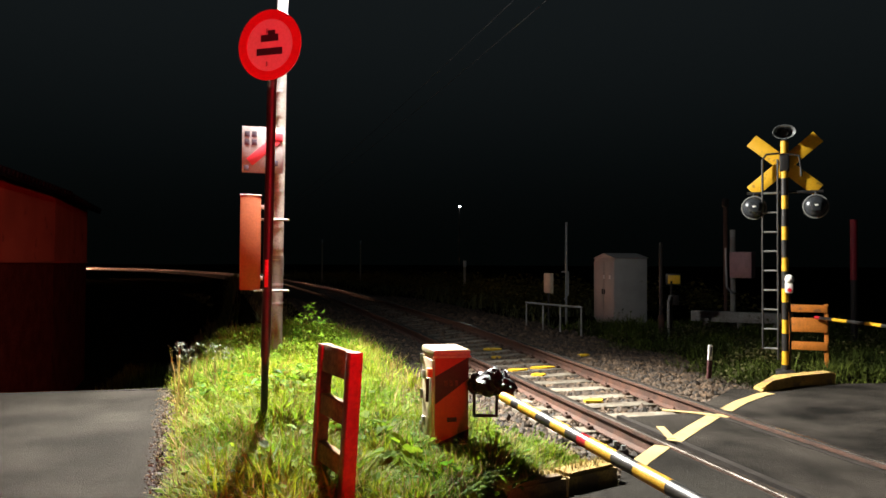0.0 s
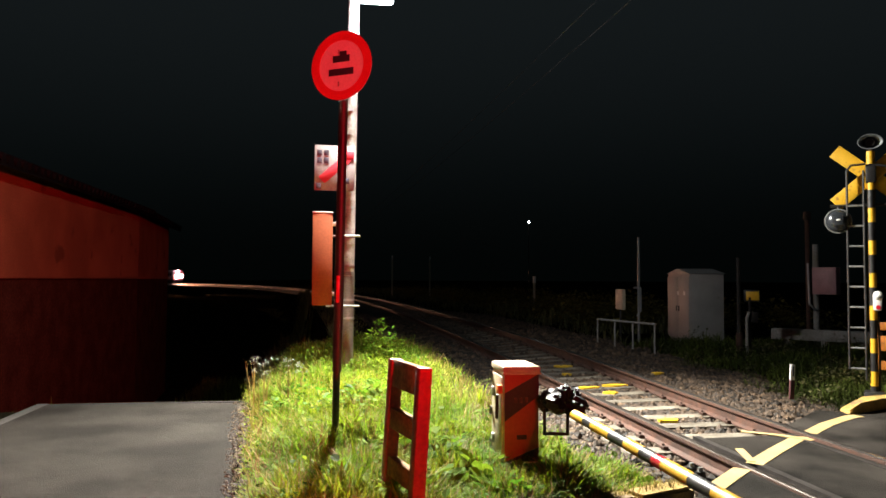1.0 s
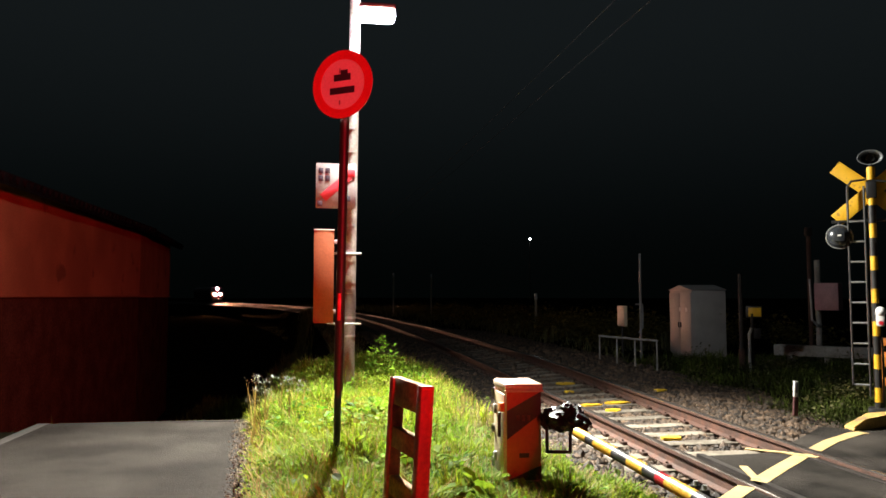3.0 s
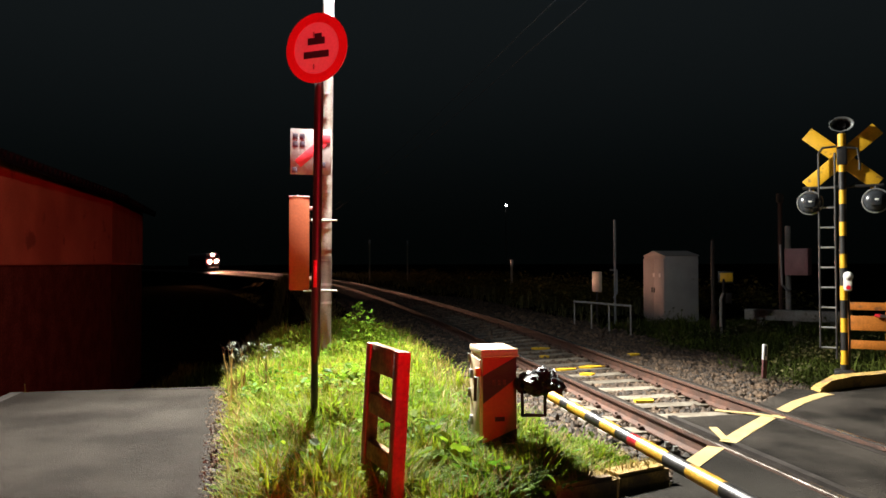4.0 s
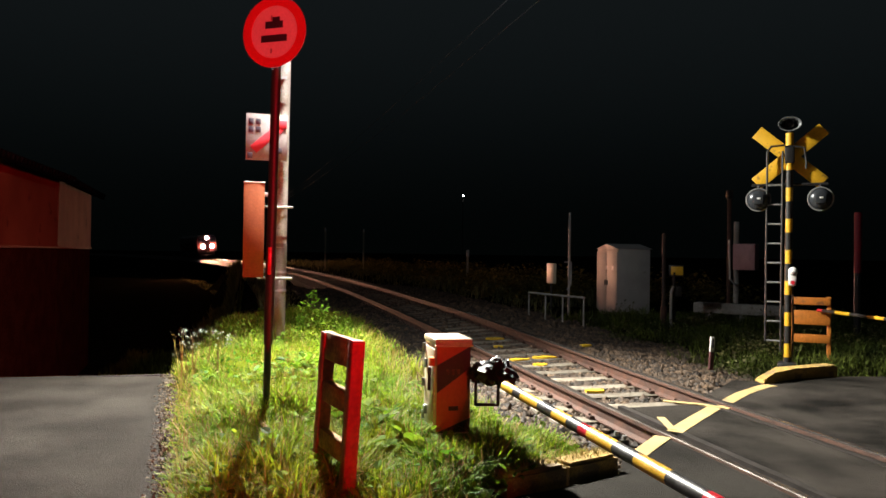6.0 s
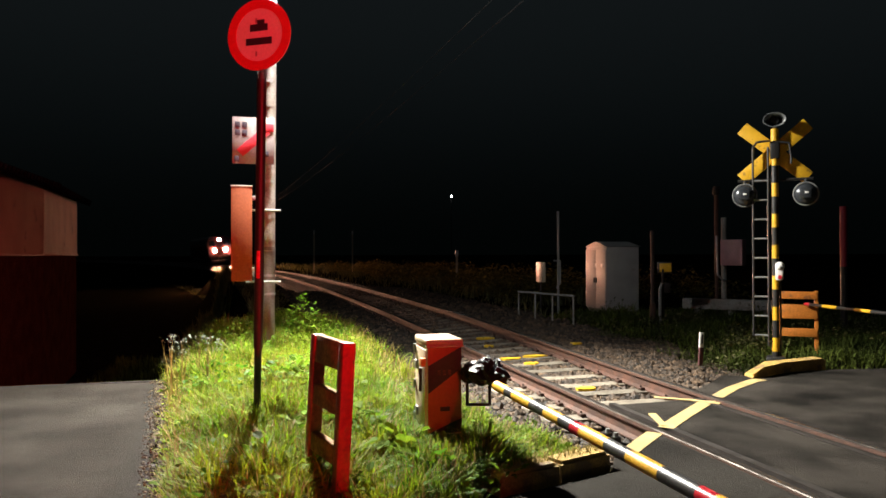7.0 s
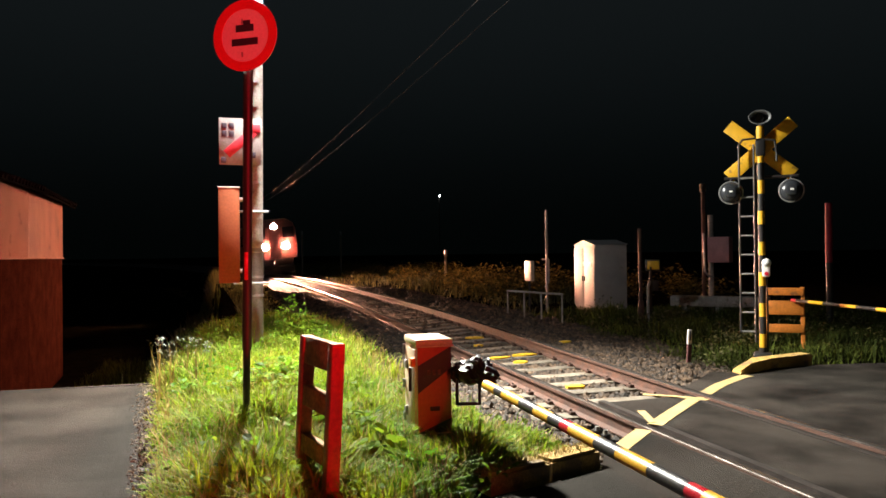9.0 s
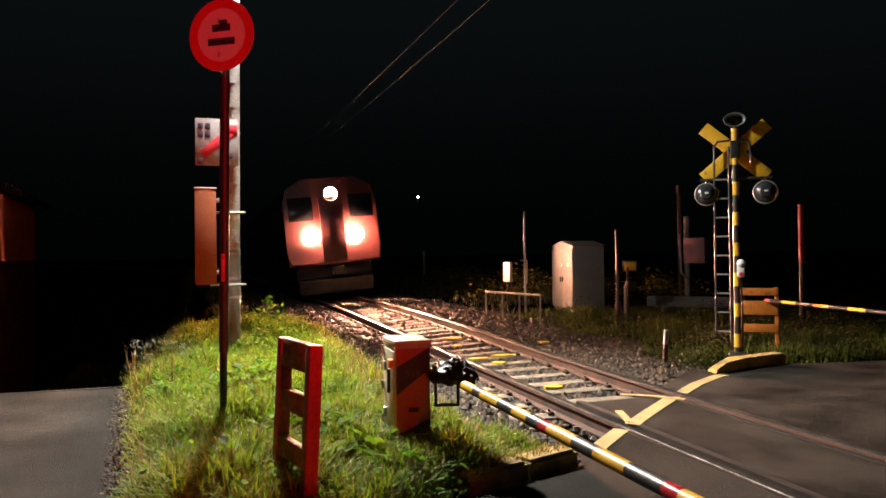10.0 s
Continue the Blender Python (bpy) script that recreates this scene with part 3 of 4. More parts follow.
    while len(weeds) < 12000:
        y = 14 + 90 * rng.random() ** 1.6
        side = rng.random()
        off = rng.uniform(2.2, 4.5 + 0.12 * y) if side < 0.62 else -rng.uniform(2.0, 3.2 + 0.02 * y)
        x = track_x(y) + off
        if 6.6 < x < 10.8 and y < 18.5:
            continue
        k = noise.noise((x * 0.35, y * 0.35, 8.0))
        h = max(0.10, 0.28 + 0.6 * k + 0.2 * rng.random()) * (0.55 if off < 0 else 1.0) * smooth(1.7, 3.6, abs(off))
        weeds.append((x, y, ground_z(x, y) - 0.02, max(0.08, h)))
    blades("rough_weeds", weeds, M_FARWEED, "rough tawny weeds along the railway", 0.9, 0.02, 7, "weeds")
    # tall pale umbels at the verge's corner
    stem, head = [], []
    for _ in range(13):
        x, y = rng.uniform(-0.85, -0.35), rng.uniform(7.2, 8.3)
        h = rng.uniform(0.35, 0.62)
        stem += [(x + rng.uniform(-.01, .01), y, ground_z(x, y), h) for _ in range(3)]
        for _ in range(16):
            head.append((x + rng.gauss(0, 0.035), y + rng.gauss(0, 0.035), ground_z(x, y) + h * rng.uniform(0.92, 1.06), 0.022))
    blades("weed_stems", stem, M_DRY, "thin pale stems of tall flowering weeds", 0.25, 0.004, 9, "weeds")
    leaves("weed_flowers", head, M_FLOWER, "small whitish flower heads of tall weeds", 10, "weeds")


# ---- things ----
def utility_pole():
    root = thing("utility_pole", pose(0.132, 9.55, -0.15), "tall weathered pale concrete utility pole standing in the verge", "utility pole")
    part("pole", cyl(B(), 0.080, 0.060, 9.5, pose(0, 0, 0, 0, 0.6), 20), M_CONCRETE, root)
    for z in (0.95, 1.18, 2.0, 2.35, 2.62, 3.1, 3.6):
        bm = cyl(B(), 0.086, 0.085, 0.03, pose(0.012, 0, z), 20)
        part("band", bm, M_GREY, root, "thin steel strap round the pole")
    for z in (1.12, 2.0):
        bm = B()
        rod(bm, (-0.26, -0.10, z), (0.16, -0.13, z), 0.014)
        rod(bm, (0.15, -0.13, z), (0.15, 0.05, z), 0.010)
        part("clamp_bar", bm, M_GREY, root, "bright steel clamp bar")
    wrap = cyl(B(), 0.086, 0.083, 1.5, pose(0.0, 0, 0.05, 0, 0.6), 20)
    part("dark_sleeve", wrap, material("grey_sleeve", (0.2, 0.18, 0.16), 0.8, vary=0.3, scale=5, grain=60), root, "darker grey lower sleeve")
    bm = B()
    pipe(bm, [(-0.13, -0.06, 0), (-0.13, -0.06, 0.9), (-0.12, -0.06, 2.3), (-0.10, -0.05, 4.4)], 0.018)
    part("conduit", bm, M_GREY, root, "thin conduit running up the pole")
    for i, z in enumerate((1.5, 1.62, 1.9, 2.45, 2.8, 2.9, 3.3)):
        part("wire_loop", cyl(B(), 0.084, 0.085, 0.012, pose(0.012, 0, z, 4 * (-1) ** i, 3), 18), M_CONCRETE, root)


def street_lamp():
    root = thing("street_lamp", pose(*LAMP), "lit white street lamp on a short arm from the utility pole", "street lamp")
    bm = B()
    pipe(bm, [(-0.26, 0.36, -0.22), (-0.18, 0.22, 0.03), (0.0, 0, 0.06)], 0.022)
    part("arm", bm, M_GREY, root)
    bm = B()
    box(bm, (0.46, 0.26, 0.07), pose(0.04, 0, 0.05), 0.025)
    part("housing", bm, M_GREY, root, "grey lamp housing")
    part("diffuser", box(B(), (0.44, 0.24, 0.12), pose(0.04, 0, -0.04), 0.04), M_LED, root, "glowing white diffuser")


def round_sign():
    root = thing("road_sign", pose(0.012, 5.6, -0.1), "round red-rimmed traffic sign on a slim brown post", "road sign")
    part("post", rod(B(), (-0.015, 0, -0.3), (0.033, 0, 3.27), 0.026, 14), M_BROWN, root)
    part("sleeve", rod(B(), (0.0, 0, 0.72), (0.033, 0, 3.25), 0.034, 14), M_BROWN, root, "thicker brown upper tube")
    part("tape", box(B(), (0.026, 0.012, 0.2), pose(0.0, -0.034, 1.33, 0, 0.7), 0.003), M_REDREF, root, "strip of red reflective tape")
    face = pose(0.012, -0.05, 2.995, 90, 0, -32) @ Matrix.Scale(0.85, 4)
    part("disc", cyl(B(), 0.3, 0.3, 0.012, face, 48), M_WHITE, root, "white sign plate")
    bm = B()
    n = 48
    for k in range(n):
        a, b = 2 * math.pi * k / n, 2 * math.pi * (k + 1) / n
        pts = [(r * math.cos(q), r * math.sin(q)) for r, q in ((0.225, a), (0.305, a), (0.305, b), (0.225, b))]
        prism(bm, pts, 0.012, 0.018)
    for v in bm.verts:
        v.co = face @ v.co
    part("rim", bm, M_SIGNRED, root, "red ring of the sign")
    for dx, dz, w, h in ((0.0, 0.062, 0.17, 0.06), (0.02, 0.108, 0.07, 0.04), (0.0, -0.055, 0.25, 0.06)):
        bm = box(B(), (w, h, 0.006), face @ pose(dx, dz, 0.016), 0.001)
        part("symbol_bar", bm, M_SIGNDARK, root, "dark symbol on the sign")
    for z in (2.86, 3.1):
        part("clamp", box(B(), (0.1, 0.08, 0.04), pose(0.03, -0.01, z), 0.005), M_GREY, root)


def pole_sign():
    root = thing("warning_sign", pose(-0.035, 9.40, 2.70, 0, 0, 4), "white warning plate with a red slanting stroke on the pole", "sign")
    part("plate", box(B(), (0.50, 0.012, 0.57), None, 0.003), M_PLATE, root)
    bm = box(B(), (0.44, 0.006, 0.11), pose(0.0, -0.010, -0.01, 0, -42), 0.001)
    box(bm, (0.13, 0.006, 0.10), pose(0.175, -0.0125, 0.165, 0, 0), 0.001)
    part("stroke", bm, M_SIGNRED, root, "red slanting stroke")
    for x, z in ((-0.19, 0.19), (-0.105, 0.19), (-0.19, 0.09), (-0.105, 0.09), (0.06, -0.16), (0.15, -0.16), (-0.2, -0.23)):
        part("lettering_bar", box(B(), (0.06, 0.005, 0.07), pose(x, -0.0085, z), 0.001), M_SIGNDARK, root, "dark worn lettering bar")
    part("bracket", box(B(), (0.3, 0.05, 0.03), pose(0.08, 0.03, 0.0), 0.004), M_GREY, root)


def pole_board():
    root = thing("cover_board", pose(-0.175, 9.36, 1.555, 0, 0, 2), "tall narrow orange-red cover clamped to the utility pole", "cover")
    bm = box(B(), (0.245, 0.06, 1.15), None, 0.008)
    part("panel", bm, material("cover_paint", (0.29, 0.078, 0.03), 0.65, vary=0.15, scale=3, grain=40, bump=0.06, spec=0.25), root)
    part("cap", box(B(), (0.255, 0.07, 0.014), pose(0, 0, 0.583), 0.003), M_WHITE, root, "pale top edge")
    for z in (-0.43, 0.44):
        part("clamp", box(B(), (0.06, 0.06, 0.05), pose(0.14, 0.03, z), 0.006), M_GREY, root, "steel clamp")


def barrier_fence(m, label):
    root = thing("barrier_fence", m, label, "fence", "short barriers beside the crossing")
    for x in (-0.225, 0.225):
        part("post", box(B(), (0.07, 0.07, 1.05), pose(x, 0, 0.33), 0.006), M_FENCE, root)
    for z, h in ((0.78, 0.15), (0.53, 0.11), (0.27, 0.10)):
        part("rail", box(B(), (0.40, 0.05, h), pose(0, 0, z), 0.006), M_FENCEWOOD, root, "dirty brown timber rail")
    return root


def barriers():
    # the near one runs away from the eye
    barrier_fence(pose(0.348, 4.0, 0.0, 0, 0, 104) @ pose(0, 0, 0, 3.2, 0, 0), "weathered red timber barrier half sunk in the verge grass")
    root = thing("barrier_fence", pose(7.12, 8.62, 0.0, 0, 0, -38), "orange barrier with wide boards beside the far crossing signal", "fence", "short barriers beside the crossing")
    for x in (-0.225, 0.225):
        part("post", box(B(), (0.05, 0.06, 1.0), pose(x, 0, 0.3), 0.006), M_ORANGE, root)
    for z, h in ((0.74, 0.1), (0.52, 0.19), (0.24, 0.11)):
        part("board", box(B(), (0.47, 0.03, h), pose(0.0, -0.045, z), 0.004), M_ORANGE, root)


def banded_arm(a, b, r, bands, parent):
    """A round gate arm in painted bands: (share of the length at which it ends, material)."""
    a, b = Vector(a), Vector(b)
    t0 = 0.0
    for t1, mat, label in bands:
        part("band", rod(B(), a.lerp(b, t0), a.lerp(b, t1), r, 16), mat, parent, label, 60)
        t0 = t1


def gate_machine():
    root = thing("gate_machine", pose(1.185, 4.86, 0.0), "cream crossing gate machine with a striped front and black arm mount", "gate machine", "gate machines")
    part("pedestal", box(B(), (0.14, 0.2, 0.5), pose(0, 0.0, -0.08), 0.01), M_BLACK, root, "black pedestal")
    part("case", box(B(), (0.235, 0.34, 0.59), pose(0, 0, 0.425), 0.014), M_CREAM, root)
    lid = box(B(), (0.25, 0.36, 0.045), pose(0, 0, 0.728), 0.012)
    part("lid", lid, M_CREAM, root, "cream lid")
    # front plate: amber ground with slanting black bands
    y = -0.1735
    part("front_plate", box(B(), (0.222, 0.006, 0.565), pose(0, y, 0.425), 0.001), M_BOARD, root, "orange front plate")
    w, h0, h1 = 0.111, 0.1425, 0.7075

    def slant(a0, a1, b0, b1):
        pts = [(-w, a0), (w, b0), (w, b1), (-w, a1)]
        pts = [(px, min(h1, max(h0, pz))) for px, pz in pts]
        bm = B()
        v0 = [bm.verts.new((px, y - 0.006, pz)) for px, pz in pts]
        v1 = [bm.verts.new((px, y - 0.002, pz)) for px, pz in pts]
        bm.faces.new(v0)
        bm.faces.new(v1[::-1])
        for i in range(4):
            j = (i + 1) % 4
            bm.faces.new((v0[i], v1[i], v1[j], v0[j]))
        return bm
    part("black_band", slant(0.40, 0.58, 0.56, 0.70), M_BLACK, root, "slanting black band")
    part("black_band", slant(0.10, 0.145, 0.145, 0.235), M_BLACK, root, "slanting black band")
    for i, x in enumerate((-0.035, 0.0, 0.035)):
        part("lettering_bar", box(B(), (0.02, 0.004, 0.034), pose(x - 0.005, y - 0.008, 0.535), 0.001), M_FADED, root, "worn lettering bar")
    part("name_plate", box(B(), (0.065, 0.005, 0.03), pose(0.0, y - 0.006, 0.30), 0.002), M_BLACK, root, "small dark plate")
    # side hatch, handle and latch
    part("side_door", box(B(), (0.008, 0.30, 0.52), pose(-0.121, 0, 0.42), 0.003), M_CREAM, root, "cream side door")
    part("reflector", box(B(), (0.03, 0.06, 0.055), pose(-0.138, -0.13, 0.60), 0.004), M_ORANGE, root, "red-orange reflector")
    for z in (0.25, 0.56):
        part("latch", box(B(), (0.025, 0.04, 0.06), pose(-0.13, 0.08, z), 0.004), M_GREY, root)
    for z in (0.2, 0.42, 0.66):
        part("hinge", rod(B(), (-0.13, 0.15, z - 0.03), (-0.13, 0.15, z + 0.03), 0.012, 8), M_GREY, root, "worn steel hinge")
    part("lever", rod(B(), (-0.14, -0.09, 0.56), (-0.136, -0.05, 0.40), 0.011, 8), M_DARKIRON, root, "slanting steel lever")
    part("gutter", box(B(), (0.256, 0.012, 0.012), pose(0, -0.182, 0.704), 0.002), M_CREAM, root, "rolled edge of the lid")
    # arm mount wrapped in black sheet
    part("shaft", rod(B(), (0.11, -0.05, 0.52), (0.2, -0.3, 0.52), 0.035, 14), M_BLACK, root)
    rng = random.Random(3)
    bm = B()
    for cx, cy, cz, rx, ry, rz in ((0.20, -0.34, 0.55, 0.085, 0.14, 0.075), (0.16, -0.22, 0.53, 0.06, 0.09, 0.06), (0.26, -0.44, 0.54, 0.07, 0.11, 0.06), (0.22, -0.40, 0.60, 0.045, 0.06, 0.06), (0.29, -0.36, 0.57, 0.04, 0.06, 0.06)):
        lump = bmesh.ops.create_icosphere(bm, subdivisions=3, radius=1.0)["verts"]
        for v in lump:
            q = v.co * 2.6 + Vector((cx * 40, cy * 30, cz * 20))
            f = 0.95 + 0.35 * noise.noise(q) + 0.35 * abs(noise.noise(q * 2.3)) + 0.08 * rng.uniform(-1, 1)
            v.co = Vector((cx + rx * v.co.x * f, cy + ry * v.co.y * f, cz + rz * v.co.z * f))
    part("mount_cover", bm, M_BLACKBAG, root, "crumpled glossy black cover over the arm mount", 0)
    bm = B()
    pipe(bm, [(0.115, -0.3, 0.5), (0.115, -0.3, 0.345), (0.255, -0.33, 0.345), (0.255, -0.33, 0.5)], 0.011)
    part("bracket", bm, M_BLACK, root, "black bent-bar bracket")
    return root


def near_arm(root):
    """The arm in the machine's space; bands by the place at which each ends along y."""
    o = Vector((1.185, 4.86, 0.0))
    a, b = Vector((1.385, 4.22, 0.52)) - o, Vector((1.475, -1.4, 0.49)) - o
    L = 5.62
    marks = [(4.09, M_YELLOW, "yellow"), (3.97, M_BLACK, "black"), (3.71, M_YELLOW, "yellow"), (3.52, M_BLACK, "black"), (3.34, M_YELLOW, "yellow"), (3.21, M_BLACK, "black"), (3.12, M_REDREF, "red reflective"),
             (2.88, M_YELLOW, "yellow"), (2.70, M_BLACK, "black"), (2.47, M_YELLOW, "yellow"), (2.24, M_BLACK, "black"), (2.15, M_REDREF, "red reflective")]
    y, k = 1.9, 0
    while y > -1.4:
        marks.append((y, (M_YELLOW, M_BLACK)[k % 2], ("yellow", "black")[k % 2]))
        y, k = y - 0.3, k + 1
    marks.append((-1.4, M_REDREF, "red reflective"))
    arm = part("gate_arm", rod(B(), a, b, 0.02, 12), M_YELLOW, root, "lowered yellow and black gate arm")
    banded_arm(a, b, 0.030, [(min(1.0, (4.22 - y + 0.07) / L), m, c + " band") for y, m, c in marks], arm)


def far_arm():
    o = Vector((6.66, 4.05, 0.0))
    root = thing("gate_machine", pose(*o), "cream gate machine holding the lowered far arm", "gate machine", "gate machines")
    part("case", box(B(), (0.25, 0.34, 0.62), pose(0, 0, 0.43), 0.014), M_CREAM, root)
    part("pedestal", box(B(), (0.14, 0.2, 0.5), pose(0, 0, -0.05), 0.01), M_BLACK, root)
    a, b = Vector((7.14, 8.50, 0.625)) - o, Vector((6.67, 4.2, 0.60)) - o
    bands = [(0.025, M_REDREF, "red tip")]
    t, k = 0.085, 1
    while t < 1:
        bands.append((min(1, t), (M_YELLOW, M_BLACK)[k % 2], ("yellow", "black")[k % 2] + " band"))
        t += 0.065 if k % 2 else 0.075
        k += 1
    bands.append((1.0, M_YELLOW, "yellow band"))
    arm = part("gate_arm", rod(B(), a, b, 0.016, 12), M_YELLOW, root, "lowered gate arm with a red tip")
    banded_arm(a, b, 0.022, bands, arm)


def crossing_signal(m, label):
    root = thing("crossing_signal", m, label, "crossing signal", "crossing signals")
    part("base", box(B(), (0.22, 0.22, 0.2), pose(0, 0, -0.02), 0.03), M_BLACK, root, "black foot")
    z0 = -0.07
    k = 0
    while z0 < 2.78:
        z1 = min(2.8, z0 + (0.165 if k % 2 else 0.21))
        part("pole_band", rod(B(), (0, 0, z0), (0, 0, z1), 0.042, 16), M_YELLOW if k % 2 else M_BLACK, root, "yellow band of the pole" if k % 2 else "black band of the pole", 60)
        z0 = z1
        k += 1
    for s in (-1, 1):
        part("crossbuck_board", box(B(), (0.98, 0.022, 0.165), pose(0.0, 0.06 + 0.014 * s, 2.56, 0, s * 41, 0), 0.004), M_YELLOW, root, "yellow crossbuck board")
    part("crossbuck_clamp", box(B(), (0.11, 0.12, 0.22), pose(0, 0.01, 2.58), 0.02), M_BLACK, root, "black clamp")
    part("pole_band", rod(B(), (0, 0, 2.69), (0, 0, 2.84), 0.044, 16), M_YELLOW, root, "yellow band of the pole", 60)
    # horn on top
    bm = B()
    g = bmesh.ops.create_cone(bm, cap_ends=False, segments=24, radius1=0.055, radius2=0.13, depth=0.2, matrix=pose(0, -0.05, 2.93, 90))
    for v in bm.verts:
        v.co.z = 2.93 + (v.co.z - 2.93) * 0.68
    ob = part("horn", bm, M_HORN, root, "grey oval loudspeaker horn")
    mod = ob.modifiers.new("wall", "SOLIDIFY")
    mod.thickness = 0.006
    part("horn_driver", rod(B(), (0, -0.09, 2.93), (0, 0.14, 2.93), 0.045, 14), M_BLACK, root, "black driver")
    part("horn_bracket", box(B(), (0.04, 0.05, 0.12), pose(0, 0.02, 2.83), 0.005), M_BLACK, root)
    # lamps with hoods, seen from behind
    part("crossbar", rod(B(), (-0.42, 0.03, 2.22), (0.42, 0.03, 2.22), 0.018), M_BLACK, root, "black lamp crossbar")
    for s in (-1, 1):
        x = 0.34 * s + 0.0
        bm = B()
        bmesh.ops.create_uvsphere(bm, u_segments=24, v_segments=12, radius=0.128, matrix=pose(x, 0, 2.04))
        for v in bm.verts:
            v.co.y = v.co.y * 0.62
        lamp = part("lamp", bm, M_LAMPBACK, root, "glossy dark lamp housing", 60)
        part("back_cover", box(B(), (0.125, 0.05, 0.125), pose(x + 0.0, -0.075, 2.04), 0.02), M_LAMPBACK, lamp, "square back cover")
        part("white_plate", box(B(), (0.04, 0.006, 0.02), pose(x + 0.005, -0.103, 2.05), 0.002), M_WHITE, lamp, "small white plate")
        ring = B()
        for k in range(28):
            q0, q1 = 2 * math.pi * k / 28, 2 * math.pi * (k + 1) / 28
            rod(ring, (x + 0.138 * math.cos(q0), -0.005, 2.04 + 0.138 * math.sin(q0)), (x + 0.138 * math.cos(q1), -0.005, 2.04 + 0.138 * math.sin(q1)), 0.008, 6)
        part("rim", ring, M_GREY, lamp, "bright worn steel rim")
        bm = B()
        bmesh.ops.create_cone(bm, cap_ends=False, segments=28, radius1=0.135, radius2=0.14, depth=0.2, matrix=pose(x, 0.10, 2.04, 90))
        h = part("hood", bm, M_BLACK, lamp, "black hood")
        mod = h.modifiers.new("wall", "SOLIDIFY")
        mod.thickness = 0.005
        part("lens", rod(B(), (x, 0.072, 2.04), (x, 0.095, 2.04), 0.115, 24), M_REDREF, lamp, "red lens")
        part("hanger", rod(B(), (x, 0.03, 2.1), (x, 0.03, 2.23), 0.018), M_BLACK, root)
    # ladder
    for x in (-0.075, -0.245):
        part("ladder_rail", rod(B(), (x, -0.03, 0.2 if x > -0.1 else 0.32), (x, -0.03, 2.62), 0.013), M_BLACK, root, "black ladder rail")
    for i in range(9):
        z = 0.33 + 0.235 * i
        part("ladder_rung", rod(B(), (-0.245, -0.03, z), (-0.07, -0.03, z), 0.011), M_GREY, root, "worn steel rung")
    bm = B()
    pipe(bm, [(-0.245, -0.03, 2.62), (-0.2, -0.06, 2.68), (-0.05, -0.06, 2.69)], 0.013)
    part("hand_hoop", bm, M_BLACK, root, "black grab hoop")
    bm = B()
    pipe(bm, [(0.05, -0.06, 2.67), (0.16, -0.06, 2.65), (0.18, -0.05, 2.5), (0.18, -0.05, 2.4)], 0.013)
    part("hand_hoop", bm, M_BLACK, root, "black grab hoop")
    bm = B()
    box(bm, (0.09, 0.09, 0.16), pose(0.045, -0.05, 1.08), 0.02)
    bmesh.ops.create_uvsphere(bm, u_segments=12, v_segments=8, radius=0.055, matrix=pose(0.05, -0.07, 1.17))
    part("alarm_unit", bm, M_WHITE, root, "small white alarm unit")
    part("alarm_button", rod(B(), (0.05, -0.1, 1.04), (0.05, -0.115, 1.04), 0.025), M_REDREF, root, "red button")
    part("cable", pipe(B(), [(0.05, 0.03, 1.0), (0.06, 0.03, 0.5), (0.05, 0.03, 0.05)], 0.012), M_BLACK, root)
    return root


def small_finds():
    root = thing("rail_device", pose(2.57, 5.09, -0.12), "small black bolted device beside the near rail", "rail device")
    for i, y in enumerate((-0.07, 0.06)):
        part("lug", cyl(B(), 0.045, 0.035, 0.075, pose(0, y, 0), 10), M_BLACK, root)
        part("bolt", cyl(B(), 0.018, 0.018, 0.04, pose(0, y, 0.065), 6), M_GREY, root)
    part("plate", box(B(), (0.12, 0.26, 0.03), pose(0, 0, 0.02), 0.005), M_DARKIRON, root)
    rng = random.Random(8)
    bm = B()
    bmesh.ops.create_icosphere(bm, subdivisions=2, radius=0.045)
    for v in bm.verts:
        v.co = Vector((v.co.x, v.co.y, v.co.z * 0.5)) * rng.uniform(0.6, 1.3)
    ob = solo("plastic_scrap", bm, M_BLUE, "crumpled scrap of blue plastic lying in the grass", "litter", "", 0)
    ob.location = (1.06, 5.43, 0.12)


def kerbs():
    bm = B()
    outline = [(5.06, 6.80), (5.24, 6.86), (5.6, 7.02), (6.28, 7.16), (6.26, 7.34), (5.5, 7.2), (5.12, 7.02)]
    prism(bm, outline, -0.1, 0.11)
    for v in bm.verts:
        if v.co.x < 5.15 and v.co.z > 0:
            v.co.z = 0.02
    bmesh.ops.bevel(bm, geom=[e for e in bm.edges if min(v.co.z for v in e.verts) > 0], offset=0.015, segments=2, affect="EDGES")
    solo("kerb", bm, M_KERB, "worn yellow-painted concrete kerb at the far crossing corner", "kerb", "", 30)
    bm = B()
    for a, b in (((1.30, 3.90), (1.72, 4.05)), ((1.73, 4.055), (2.12, 4.21))):
        a, b = Vector(a), Vector(b)
        n = Vector((-(b - a).y, (b - a).x)).normalized() * 0.17
        prism(bm, [tuple(a), tuple(b - (b - a) * 0.02), tuple(b + n), tuple(a + n)], -0.1, 0.085)
    bmesh.ops.bevel(bm, geom=[e for e in bm.edges if min(v.co.z for v in e.verts) > 0], offset=0.02, segments=2, affect="EDGES")
    solo("kerb", bm, M_KERB, "chipped yellow-painted kerb edging the grass verge", "kerb", "", 30)


